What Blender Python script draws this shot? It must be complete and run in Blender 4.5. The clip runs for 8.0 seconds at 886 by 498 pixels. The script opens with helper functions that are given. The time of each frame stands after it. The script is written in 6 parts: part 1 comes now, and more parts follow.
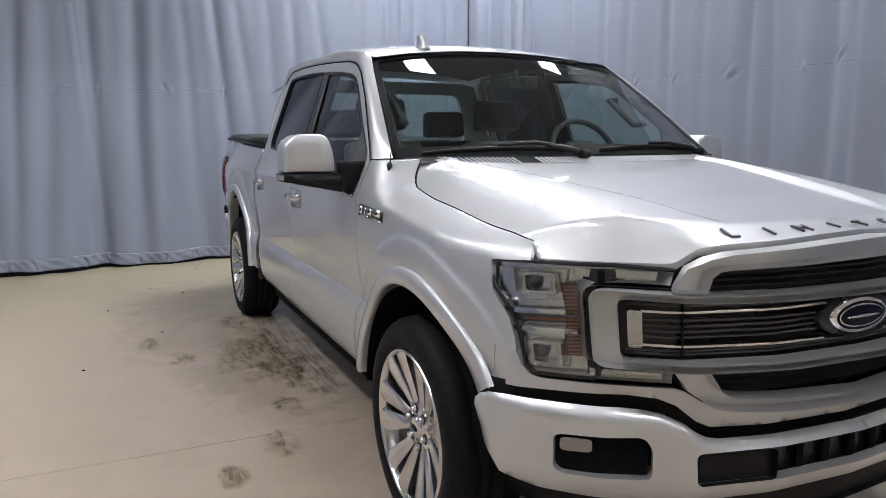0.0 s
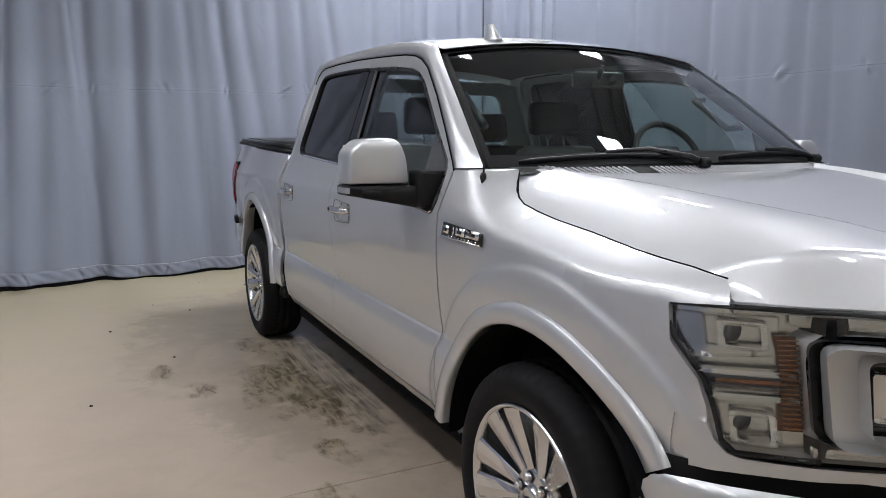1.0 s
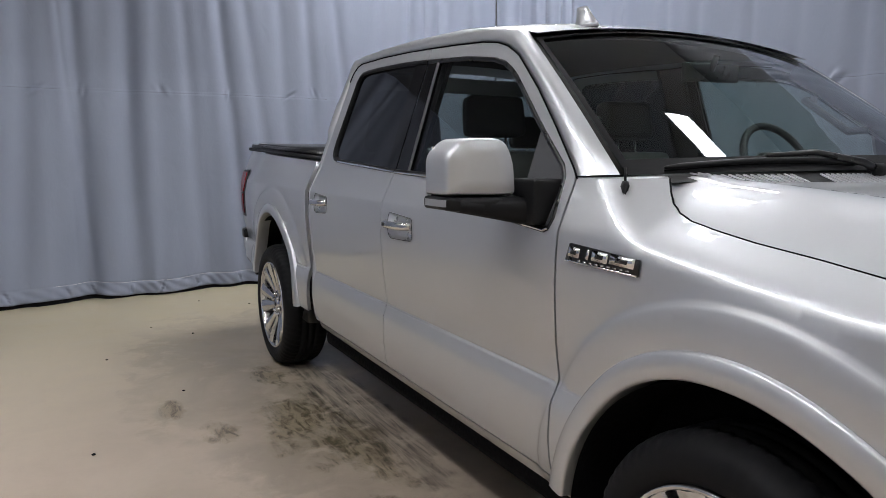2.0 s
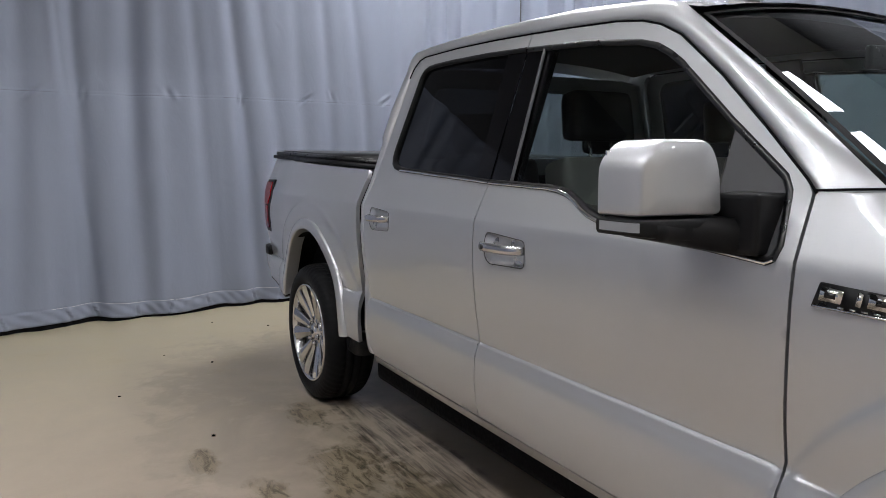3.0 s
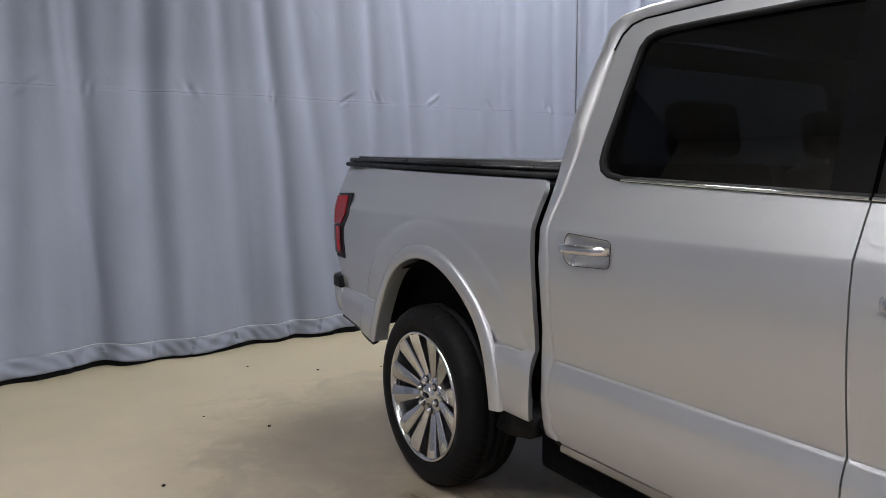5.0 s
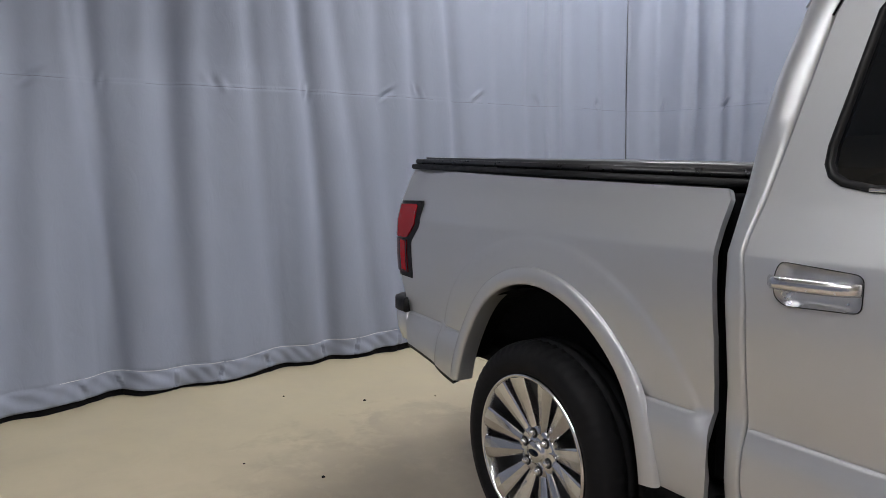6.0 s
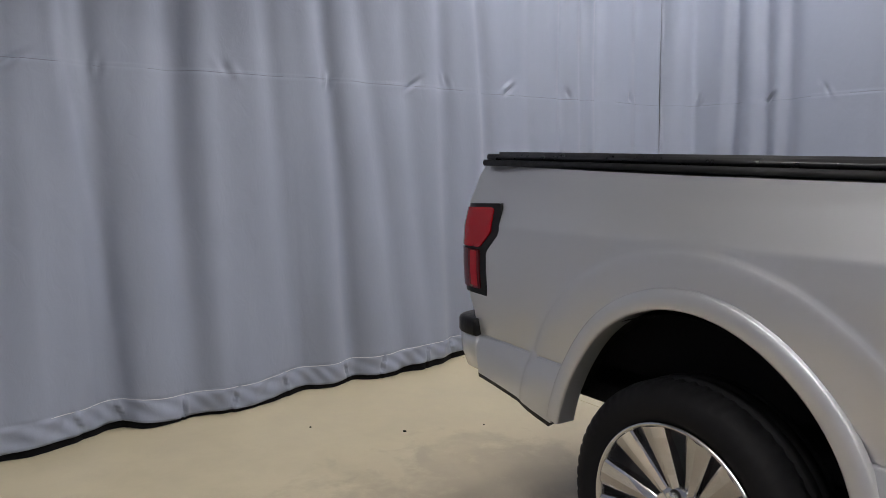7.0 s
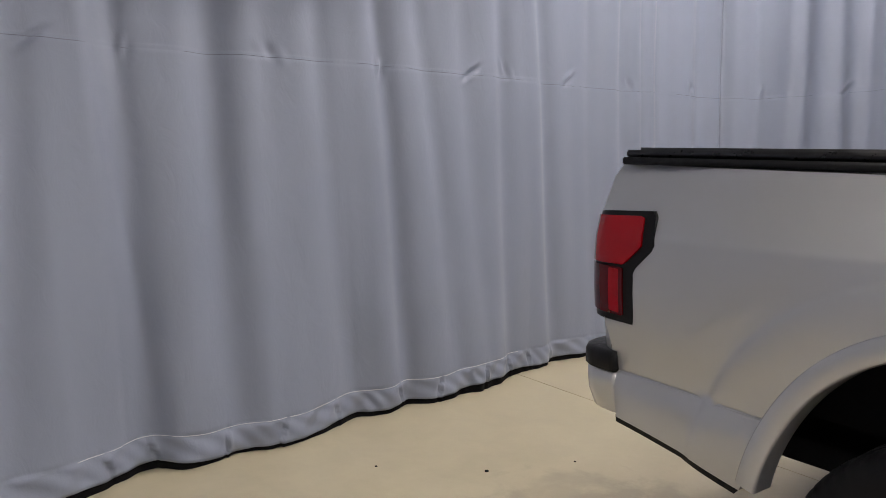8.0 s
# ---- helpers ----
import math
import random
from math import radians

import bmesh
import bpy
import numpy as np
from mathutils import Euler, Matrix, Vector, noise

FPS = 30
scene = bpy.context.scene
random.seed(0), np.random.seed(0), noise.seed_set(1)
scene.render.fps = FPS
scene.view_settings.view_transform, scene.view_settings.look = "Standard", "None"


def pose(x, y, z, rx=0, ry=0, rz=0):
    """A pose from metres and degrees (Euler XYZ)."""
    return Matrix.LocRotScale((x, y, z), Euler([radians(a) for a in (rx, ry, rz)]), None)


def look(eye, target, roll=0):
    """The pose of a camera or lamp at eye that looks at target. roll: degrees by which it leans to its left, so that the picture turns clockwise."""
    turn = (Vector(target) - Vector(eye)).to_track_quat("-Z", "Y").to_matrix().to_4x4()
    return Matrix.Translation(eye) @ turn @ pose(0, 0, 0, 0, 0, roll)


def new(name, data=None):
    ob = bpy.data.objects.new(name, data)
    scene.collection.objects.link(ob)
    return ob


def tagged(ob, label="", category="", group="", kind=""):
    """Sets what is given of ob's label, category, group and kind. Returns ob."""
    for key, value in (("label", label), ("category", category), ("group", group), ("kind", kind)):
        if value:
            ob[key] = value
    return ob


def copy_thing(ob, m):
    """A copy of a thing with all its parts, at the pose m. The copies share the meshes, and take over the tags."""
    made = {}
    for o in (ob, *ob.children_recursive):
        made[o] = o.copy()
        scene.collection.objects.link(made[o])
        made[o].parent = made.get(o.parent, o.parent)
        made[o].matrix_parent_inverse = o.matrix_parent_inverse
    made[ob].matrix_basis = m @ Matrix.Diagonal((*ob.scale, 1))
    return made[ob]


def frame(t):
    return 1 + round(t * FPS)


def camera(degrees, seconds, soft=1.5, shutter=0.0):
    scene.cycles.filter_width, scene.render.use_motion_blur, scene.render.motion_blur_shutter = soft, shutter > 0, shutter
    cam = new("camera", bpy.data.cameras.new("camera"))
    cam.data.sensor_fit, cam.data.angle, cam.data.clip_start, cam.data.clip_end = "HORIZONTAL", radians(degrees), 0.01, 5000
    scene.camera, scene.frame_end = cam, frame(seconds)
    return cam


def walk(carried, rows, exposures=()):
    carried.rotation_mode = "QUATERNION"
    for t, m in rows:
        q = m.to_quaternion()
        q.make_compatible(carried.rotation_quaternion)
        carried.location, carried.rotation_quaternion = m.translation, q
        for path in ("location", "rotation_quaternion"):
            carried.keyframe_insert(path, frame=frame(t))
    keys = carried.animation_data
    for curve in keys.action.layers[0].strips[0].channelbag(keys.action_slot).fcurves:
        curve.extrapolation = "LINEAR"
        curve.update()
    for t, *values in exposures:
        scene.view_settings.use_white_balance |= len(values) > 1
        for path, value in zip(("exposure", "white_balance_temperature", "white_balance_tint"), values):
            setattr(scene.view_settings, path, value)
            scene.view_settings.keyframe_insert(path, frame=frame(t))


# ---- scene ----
cam = camera(64.0, 8.0, soft=0.8)
PATH = [
    (0, (-2.243, 1.901, 1.427), (-0.452, 1.063, 1.123), -0.1),
    (0.5, (-1.939, 1.973, 1.425), (-0.158, 1.115, 1.125), 0.0),
    (0.8, (-1.741, 2.04, 1.436), (0.03, 1.158, 1.142), 0.0),
    (1, (-1.625, 2.055, 1.436), (0.147, 1.175, 1.141), 0.0),
    (1.2, (-1.504, 2.072, 1.428), (0.265, 1.187, 1.134), 0.0),
    (2.3, (-0.772, 2.218, 1.407), (0.972, 1.273, 1.148), 0.1),
    (2.5, (-0.631, 2.242, 1.426), (1.11, 1.293, 1.164), -0.1),
    (3, (-0.302, 2.292, 1.407), (1.433, 1.327, 1.161), -0.1),
    (3.4, (-0.012, 2.328, 1.415), (1.712, 1.345, 1.17), -0.2),
    (3.5, (0.038, 2.343, 1.419), (1.762, 1.357, 1.179), -0.1),
    (4, (0.373, 2.393, 1.406), (2.088, 1.391, 1.174), -0.1),
    (4.5, (0.679, 2.451, 1.405), (2.385, 1.432, 1.18), -0.1),
    (4.7, (0.804, 2.492, 1.382), (2.501, 1.454, 1.171), -0.1),
    (5.8, (1.617, 2.538, 1.41), (3.308, 1.492, 1.196), -0.1),
    (6, (1.752, 2.545, 1.406), (3.443, 1.498, 1.195), -0.2),
    (6.5, (2.126, 2.545, 1.391), (3.798, 1.468, 1.179), -0.2),
    (7, (2.437, 2.599, 1.396), (4.092, 1.496, 1.186), -0.2),
    (7.5, (2.782, 2.662, 1.41), (4.427, 1.545, 1.198), -0.2),
    (8, (3.144, 2.694, 1.409), (4.779, 1.563, 1.191), -0.2),
]
walk(cam, [(t, look(eye, target, roll)) for t, eye, target, roll in PATH], exposures=((0.0, 0.0, 6280, 10), (1.2, -0.12, 6300, 10), (2.5, -0.21, 6350, 10), (3.5, -0.20, 6400, 10), (4.5, -0.03, 6450, 10), (6.5, -0.08, 6500, 10), (8.0, -0.10, 6850, 13)))
# ---------- world and light ----------
world = bpy.data.worlds.new("world")
scene.world = world
world.use_nodes = True
world.node_tree.nodes["Background"].inputs[0].default_value = (0.55, 0.6, 0.66, 1)
world.node_tree.nodes["Background"].inputs[1].default_value = 0.02
scene.view_settings.exposure = 0.0
LAMP = 40.0
CEILING = 5.2


# ---------- materials ----------
def material(name):
    m = bpy.data.materials.new(name)
    m.use_nodes = True
    nt = m.node_tree
    return m, nt, nt.nodes["Principled BSDF"]


def node(nt, kind, **values):
    n = nt.nodes.new(kind)
    for key, value in values.items():
        n.inputs[key.replace("_", " ")].default_value = value
    return n


def coords(nt, scale=(1, 1, 1), turn=0.0):
    tc = nt.nodes.new("ShaderNodeTexCoord")
    mp = nt.nodes.new("ShaderNodeMapping")
    mp.inputs["Scale"].default_value = scale
    mp.inputs["Rotation"].default_value = (0, 0, radians(turn))
    nt.links.new(tc.outputs["Object"], mp.inputs["Vector"])
    return mp.outputs["Vector"]


def noise_tex(nt, vec, scale, detail=4, rough=0.55, distortion=0.0):
    n = nt.nodes.new("ShaderNodeTexNoise")
    n.inputs["Scale"].default_value = scale
    n.inputs["Detail"].default_value = detail
    n.inputs["Roughness"].default_value = rough
    n.inputs["Distortion"].default_value = distortion
    nt.links.new(vec, n.inputs["Vector"])
    return n.outputs["Fac"]


def ramp(nt, fac, stops):
    r = nt.nodes.new("ShaderNodeValToRGB")
    e = r.color_ramp.elements
    while len(e) < len(stops):
        e.new(0.5)
    for el, (p, c) in zip(e, stops):
        el.position = p
        el.color = (*c, 1) if len(c) == 3 else c
    nt.links.new(fac, r.inputs["Fac"])
    return r.outputs["Color"]


def mix(nt, fac, a, b):
    m = nt.nodes.new("ShaderNodeMix")
    m.data_type = "RGBA"
    for sock, v in ((m.inputs[0], fac), (m.inputs[6], a), (m.inputs[7], b)):
        if isinstance(v, bpy.types.NodeSocket):
            nt.links.new(v, sock)
        elif isinstance(v, (int, float)):
            sock.default_value = v
        else:
            sock.default_value = (*v, 1)
    return m.outputs[2]


def bump(nt, height, strength, distance, bsdf):
    b = nt.nodes.new("ShaderNodeBump")
    b.inputs["Strength"].default_value = strength
    b.inputs["Distance"].default_value = distance
    nt.links.new(height, b.inputs["Height"])
    nt.links.new(b.outputs["Normal"], bsdf.inputs["Normal"])


def plain(name, color, rough=0.5, metal=0.0, coat=0.0, grain=0.0, scale=60.0, spec=0.5, vary=0.12):
    m, nt, b = material(name)
    v = coords(nt)
    n1 = noise_tex(nt, v, scale, 3)
    n2 = noise_tex(nt, v, scale * 0.08, 3)
    lo = tuple(c * (1 - vary) for c in color)
    hi = tuple(min(1, c * (1 + vary)) for c in color)
    c = mix(nt, n2, lo, hi)
    nt.links.new(c, b.inputs["Base Color"])
    b.inputs["Metallic"].default_value = metal
    b.inputs["Specular IOR Level"].default_value = spec
    b.inputs["Coat Weight"].default_value = coat
    b.inputs["Coat Roughness"].default_value = 0.04
    r = ramp(nt, n1, [(0.3, (rough * 0.85,) * 3), (0.7, (min(1, rough * 1.15),) * 3)])
    nt.links.new(r, b.inputs["Roughness"])
    if grain:
        bump(nt, n1, grain, 0.002, b)
    return m


def paint():
    m, nt, b = material("silver_paint")
    v = coords(nt)
    flake = noise_tex(nt, v, 900, 2)
    dust = noise_tex(nt, v, 2.2, 5)
    c = mix(nt, flake, (0.58, 0.59, 0.61), (0.68, 0.69, 0.71))
    nt.links.new(c, b.inputs["Base Color"])
    b.inputs["Metallic"].default_value = 0.78
    r = ramp(nt, dust, [(0.35, (0.45,) * 3), (0.7, (0.50,) * 3)])
    nt.links.new(r, b.inputs["Roughness"])
    b.inputs["Coat Weight"].default_value = 1.0
    b.inputs["Coat Roughness"].default_value = 0.03
    b.inputs["Coat IOR"].default_value = 1.72
    bump(nt, flake, 0.03, 0.0004, b)
    return m


def pane(name, tint, gloss=0.0):
    m, nt, b = material(name)
    nt.nodes.remove(b)
    out = nt.nodes["Material Output"]
    t = node(nt, "ShaderNodeBsdfTransparent", Color=(*tint, 1))
    g = node(nt, "ShaderNodeBsdfGlossy", Color=(0.95, 0.97, 1, 1), Roughness=0.015)
    lw = nt.nodes.new("ShaderNodeLayerWeight")
    lw.inputs["Blend"].default_value = 0.5
    pw = nt.nodes.new("ShaderNodeMath")
    pw.operation = "POWER"
    pw.inputs[1].default_value = 5.0
    nt.links.new(lw.outputs["Facing"], pw.inputs[0])
    ma = nt.nodes.new("ShaderNodeMath")
    ma.operation = "MULTIPLY_ADD"
    ma.inputs[1].default_value, ma.inputs[2].default_value = 0.9, 0.055 + gloss
    nt.links.new(pw.outputs[0], ma.inputs[0])
    mx = nt.nodes.new("ShaderNodeMixShader")
    nt.links.new(ma.outputs[0], mx.inputs[0])
    nt.links.new(t.outputs[0], mx.inputs[1])
    nt.links.new(g.outputs[0], mx.inputs[2])
    nt.links.new(mx.outputs[0], out.inputs["Surface"])
    return m


def glow(name, color, strength):
    m, nt, b = material(name)
    nt.nodes.remove(b)
    e = node(nt, "ShaderNodeEmission", Color=(*color, 1), Strength=strength)
    nt.links.new(e.outputs[0], nt.nodes["Material Output"].inputs["Surface"])
    return m


def concrete():
    m, nt, b = material("sealed_concrete")
    v = coords(nt)
    big = noise_tex(nt, v, 0.55, 5, 0.6, 0.6)
    mid = noise_tex(nt, v, 3.2, 6, 0.62, 0.3)
    fine = noise_tex(nt, v, 70, 4)
    base = mix(nt, big, (0.42, 0.355, 0.27), (0.53, 0.46, 0.36))
    mott = ramp(nt, mid, [(0.35, (0.78, 0.76, 0.73)), (0.62, (1, 1, 1))])
    mm = nt.nodes.new("ShaderNodeMix")
    mm.data_type, mm.blend_type = "RGBA", "MULTIPLY"
    mm.inputs[0].default_value = 0.55
    nt.links.new(base, mm.inputs[6])
    nt.links.new(mott, mm.inputs[7])
    # scuffed dirt dragged in by the tyres, in a band beside the truck; also painted shade
    sep = nt.nodes.new("ShaderNodeSeparateXYZ")
    tc = nt.nodes.new("ShaderNodeTexCoord")
    nt.links.new(tc.outputs["Object"], sep.inputs[0])

    wobble = noise_tex(nt, v, 5.5, 4, 0.6, 0.3)

    def blob(cx, cy, rx, ry):
        def part1(sock, c, r):
            a = nt.nodes.new("ShaderNodeMath"); a.operation = "SUBTRACT"
            nt.links.new(sock, a.inputs[0]); a.inputs[1].default_value = c
            d = nt.nodes.new("ShaderNodeMath"); d.operation = "DIVIDE"
            nt.links.new(a.outputs[0], d.inputs[0]); d.inputs[1].default_value = r
            p = nt.nodes.new("ShaderNodeMath"); p.operation = "MULTIPLY"
            nt.links.new(d.outputs[0], p.inputs[0]); nt.links.new(d.outputs[0], p.inputs[1])
            return p.outputs[0]
        s = nt.nodes.new("ShaderNodeMath"); s.operation = "ADD"
        nt.links.new(part1(sep.outputs[0], cx, rx), s.inputs[0])
        nt.links.new(part1(sep.outputs[1], cy, ry), s.inputs[1])
        mr = nt.nodes.new("ShaderNodeMapRange")
        mr.inputs["From Min"].default_value, mr.inputs["From Max"].default_value = 1.0, 0.35
        wob = nt.nodes.new("ShaderNodeMath"); wob.operation = "MULTIPLY_ADD"
        wob.inputs[1].default_value, wob.inputs[2].default_value = 3.2, -1.6
        nt.links.new(wobble, wob.inputs[0])
        ad = nt.nodes.new("ShaderNodeMath"); ad.operation = "ADD"
        nt.links.new(s.outputs[0], ad.inputs[0]); nt.links.new(wob.outputs[0], ad.inputs[1])
        nt.links.new(ad.outputs[0], mr.inputs["Value"])
        return mr.outputs[0]

    def union(blobs):
        total = None
        for args in blobs:
            o = blob(*args)
            if total is None:
                total = o
            else:
                a = nt.nodes.new("ShaderNodeMath"); a.operation = "MAXIMUM"
                nt.links.new(total, a.inputs[0]); nt.links.new(o, a.inputs[1])
                total = a.outputs[0]
        return total

    def mul(a, b):
        m_ = nt.nodes.new("ShaderNodeMath"); m_.operation = "MULTIPLY"; m_.use_clamp = True
        for sock, v_ in zip(m_.inputs, (a, b)):
            if isinstance(v_, float):
                sock.default_value = v_
            else:
                nt.links.new(v_, sock)
        return m_.outputs[0]

    def high(a, b):
        m_ = nt.nodes.new("ShaderNodeMath"); m_.operation = "MAXIMUM"
        nt.links.new(a, m_.inputs[0]); nt.links.new(b, m_.inputs[1])
        return m_.outputs[0]
    scuff = union(((2.45, 1.12, 0.55, 0.27), (2.15, 0.98, 0.4, 0.18), (2.6, 1.55, 0.16, 0.1), (3.05, 1.72, 0.17, 0.07), (0.72, 1.50, 0.14, 0.07), (1.43, 1.09, 0.17, 0.09), (1.78, 0.95, 0.2, 0.1), (0.98, 1.24, 0.16, 0.1), (3.4, 1.1, 0.25, 0.1)))
    drag = union(((2.6, 0.82, 1.15, 0.2), (-1.0, 0.85, 0.9, 0.16)))
    # the truck's soft shade painted on the floor, mixed with grime
    grime_and_shade = union(((4.3, 1.25, 1.1, 0.65), (3.3, 1.5, 0.9, 0.5), (2.4, 1.2, 1.0, 0.5), (2.2, 0.3, 2.6, 0.75), (4.9, 0.6, 0.7, 0.5)))
    clump = ramp(nt, noise_tex(nt, coords(nt, (1.0, 1.5, 1)), 3.1, 5, 0.65, 0.5), [(0.34, (0, 0, 0)), (0.50, (1, 1, 1))])
    smear = ramp(nt, noise_tex(nt, coords(nt, (1.0, 3.6, 1), -32), 6, 6, 0.68, 0.9), [(0.46, (0.0, 0.0, 0.0)), (0.60, (1, 1, 1))])
    lines = ramp(nt, noise_tex(nt, coords(nt, (0.6, 8.0, 1)), 3.6, 7, 0.7, 0.5), [(0.42, (0.0, 0.0, 0.0)), (0.64, (1, 1, 1))])
    cloud = ramp(nt, noise_tex(nt, v, 1.6, 5, 0.6, 0.5), [(0.34, (0.25, 0.25, 0.25)), (0.62, (1, 1, 1))])
    grit = ramp(nt, noise_tex(nt, v, 110, 3), [(0.35, (0.75, 0.75, 0.75)), (0.6, (1, 1, 1))])
    # tint towards the rear, painted in for the yellower, weaker light there
    tone = nt.nodes.new("ShaderNodeMapRange")
    tone.inputs["From Min"].default_value, tone.inputs["From Max"].default_value = 2.4, 5.6
    nt.links.new(sep.outputs[0], tone.inputs["Value"])
    tint = mix(nt, tone.outputs[0], (1.0, 0.965, 0.99), (0.94, 0.955, 0.85))
    mt = nt.nodes.new("ShaderNodeMix")
    mt.data_type, mt.blend_type = "RGBA", "MULTIPLY"
    mt.inputs[0].default_value = 1.0
    nt.links.new(mm.outputs[2], mt.inputs[6])
    nt.links.new(tint, mt.inputs[7])
    col = mix(nt, mul(mul(grime_and_shade, cloud), 0.44), mt.outputs[2], (0.20, 0.165, 0.125))
    col = mix(nt, mul(mul(scuff, clump), 0.5), col, (0.22, 0.165, 0.075))
    col = mix(nt, mul(mul(mul(mul(scuff, clump), smear), grit), 0.9), col, (0.06, 0.045, 0.022))
    col = mix(nt, mul(mul(drag, lines), 0.92), col, (0.045, 0.032, 0.022))
    nt.links.new(col, b.inputs["Base Color"])
    r = ramp(nt, mid, [(0.3, (0.28,) * 3), (0.7, (0.46,) * 3)])
    nt.links.new(r, b.inputs["Roughness"])
    bump(nt, fine, 0.08, 0.002, b)
    return m


def cloth(name, c1, c2):
    m, nt, b = material(name)
    v = coords(nt)
    w = noise_tex(nt, v, 260, 2)
    big = noise_tex(nt, coords(nt, (1, 1, 0.25)), 1.3, 5, 0.6, 0.4)
    col = mix(nt, big, c1, c2)
    nt.links.new(col, b.inputs["Base Color"])
    r = ramp(nt, big, [(0.3, (0.5,) * 3), (0.7, (0.62,) * 3)])
    nt.links.new(r, b.inputs["Roughness"])
    b.inputs["Sheen Weight"].default_value = 0.1
    cr = noise_tex(nt, coords(nt, (1, 1, 0.6)), 9, 5, 0.6, 0.8)
    ad = nt.nodes.new("ShaderNodeMath"); ad.operation = "ADD"
    nt.links.new(cr, ad.inputs[0])
    mw = nt.nodes.new("ShaderNodeMath"); mw.operation = "MULTIPLY"; mw.inputs[1].default_value = 0.05
    nt.links.new(w, mw.inputs[0]); nt.links.new(mw.outputs[0], ad.inputs[1])
    bump(nt, ad.outputs[0], 0.25, 0.012, b)
    return m


GLOSS = plain("gloss_black", (0.005, 0.005, 0.006), 0.06, vary=0.02, scale=10, spec=0.3)
PAINT = paint()
FLOOR = concrete()
CLOTH = cloth("grey_blue_cloth", (0.186, 0.207, 0.268), (0.228, 0.250, 0.316))
SEAM = plain("seam_cloth", (0.12, 0.13, 0.165), 0.8, vary=0.4, scale=300)
THREAD = plain("pale_thread", (0.62, 0.62, 0.64), 0.7)
WALL = plain("dark_wall_paint", (0.10, 0.10, 0.105), 0.8)
CREAM = plain("cream_wall_paint", (0.60, 0.565, 0.48), 0.7, scale=4, vary=0.05)
CEIL = plain("ceiling_paint", (0.45, 0.45, 0.445), 0.8)
BLACK = plain("black_plastic", (0.010, 0.010, 0.011), 0.45, scale=40, vary=0.05, spec=0.22)
SAIL = plain("grey_plastic", (0.085, 0.085, 0.09), 0.4, scale=40, vary=0.05)
SATIN = plain("black_satin", (0.009, 0.009, 0.010), 0.3, scale=30, vary=0.04)
RUBBER = plain("tyre_rubber", (0.011, 0.011, 0.012), 0.6, grain=0.2, scale=300, spec=0.12)
VOID = plain("near_black", (0.006, 0.006, 0.007), 0.8, spec=0.08)
CHROME = plain("chrome", (0.85, 0.85, 0.86), 0.06, 1.0, vary=0.03)
ALLOY = plain("polished_alloy", (0.74, 0.74, 0.75), 0.17, 1.0, vary=0.05)
ALLOY_DARK = plain("alloy_pocket", (0.16, 0.165, 0.175), 0.4, 0.8)
SATIN_SILVER = plain("satin_silver_trim", (0.70, 0.70, 0.71), 0.36, 0.75, vary=0.03, scale=20)
DISH = plain("satin_dish", (0.66, 0.665, 0.68), 0.3, 0.8, coat=0.4, vary=0.03, scale=20)
HANDLE = plain("satin_chrome", (0.76, 0.76, 0.77), 0.24, 1.0, vary=0.03)
GLASS = pane("clear_glass", (0.68, 0.84, 0.80), 0.02)
SIDEGLASS = pane("side_glass", (0.50, 0.56, 0.55))
PRIVACY = pane("privacy_glass", (0.022, 0.023, 0.027))
LENS = pane("lamp_lens", (0.93, 0.94, 0.95), 0.02)
RED = plain("red_lens", (0.33, 0.003, 0.008), 0.12, spec=0.45, vary=0.03, scale=20)
RED_DARK = plain("dark_red_lens", (0.085, 0.002, 0.004), 0.1, spec=0.45, vary=0.03, scale=20)
AMBER_DARK = plain("dark_amber_reflector", (0.16, 0.05, 0.02), 0.2, coat=0.5)
AMBER = plain("amber_reflector", (0.50, 0.19, 0.075), 0.25, coat=0.5)
LEATHER = plain("charcoal_leather", (0.022, 0.022, 0.024), 0.5, scale=60)
LEATHER_LIGHT = plain("grey_leather", (0.24, 0.24, 0.225), 0.55, scale=60)
TONNEAU = plain("tonneau_vinyl", (0.022, 0.022, 0.024), 0.36, scale=30, vary=0.1)
DASH = plain("dash_plastic", (0.022, 0.022, 0.024), 0.6, scale=60)
MIRROR = plain("mirror_glass", (0.9, 0.9, 0.9), 0.01, 1.0, vary=0.01)
BADGE_BLUE = plain("badge_dark_blue", (0.005, 0.008, 0.02), 0.4, vary=0.03, spec=0.15)
SLAT = plain("grille_grey", (0.075, 0.075, 0.078), 0.38, scale=30, vary=0.05)
LINER = plain("headliner", (0.035, 0.033, 0.031), 0.85)
DIFFUSER = glow("led_diffuser", (0.99, 0.985, 1.0), LAMP)
TINFRAME = plain("white_metal", (0.6, 0.6, 0.6), 0.5)


# ---------- mesh helpers ----------
def part(name, bm, mat, parent=None, label="", smooth=True):
    me = bpy.data.meshes.new(name)
    if isinstance(bm, tuple):
        me.from_pydata([tuple(map(float, v)) for v in bm[0]], [], [tuple(int(i) for i in f) for f in bm[1]])
        me.validate()
    else:
        bm.to_mesh(me)
        bm.free()
    me.materials.append(mat)
    if smooth:
        me.polygons.foreach_set("use_smooth", [True] * len(me.polygons))
    me.update()
    ob = new(name, me)
    if parent is not None:
        ob.parent = parent
    if label:
        ob["label"] = label
    return ob


def smoothstep(a, b, x):
    t = np.clip((np.asarray(x, float) - a) / (b - a), 0, 1)
    return t * t * (3 - 2 * t)


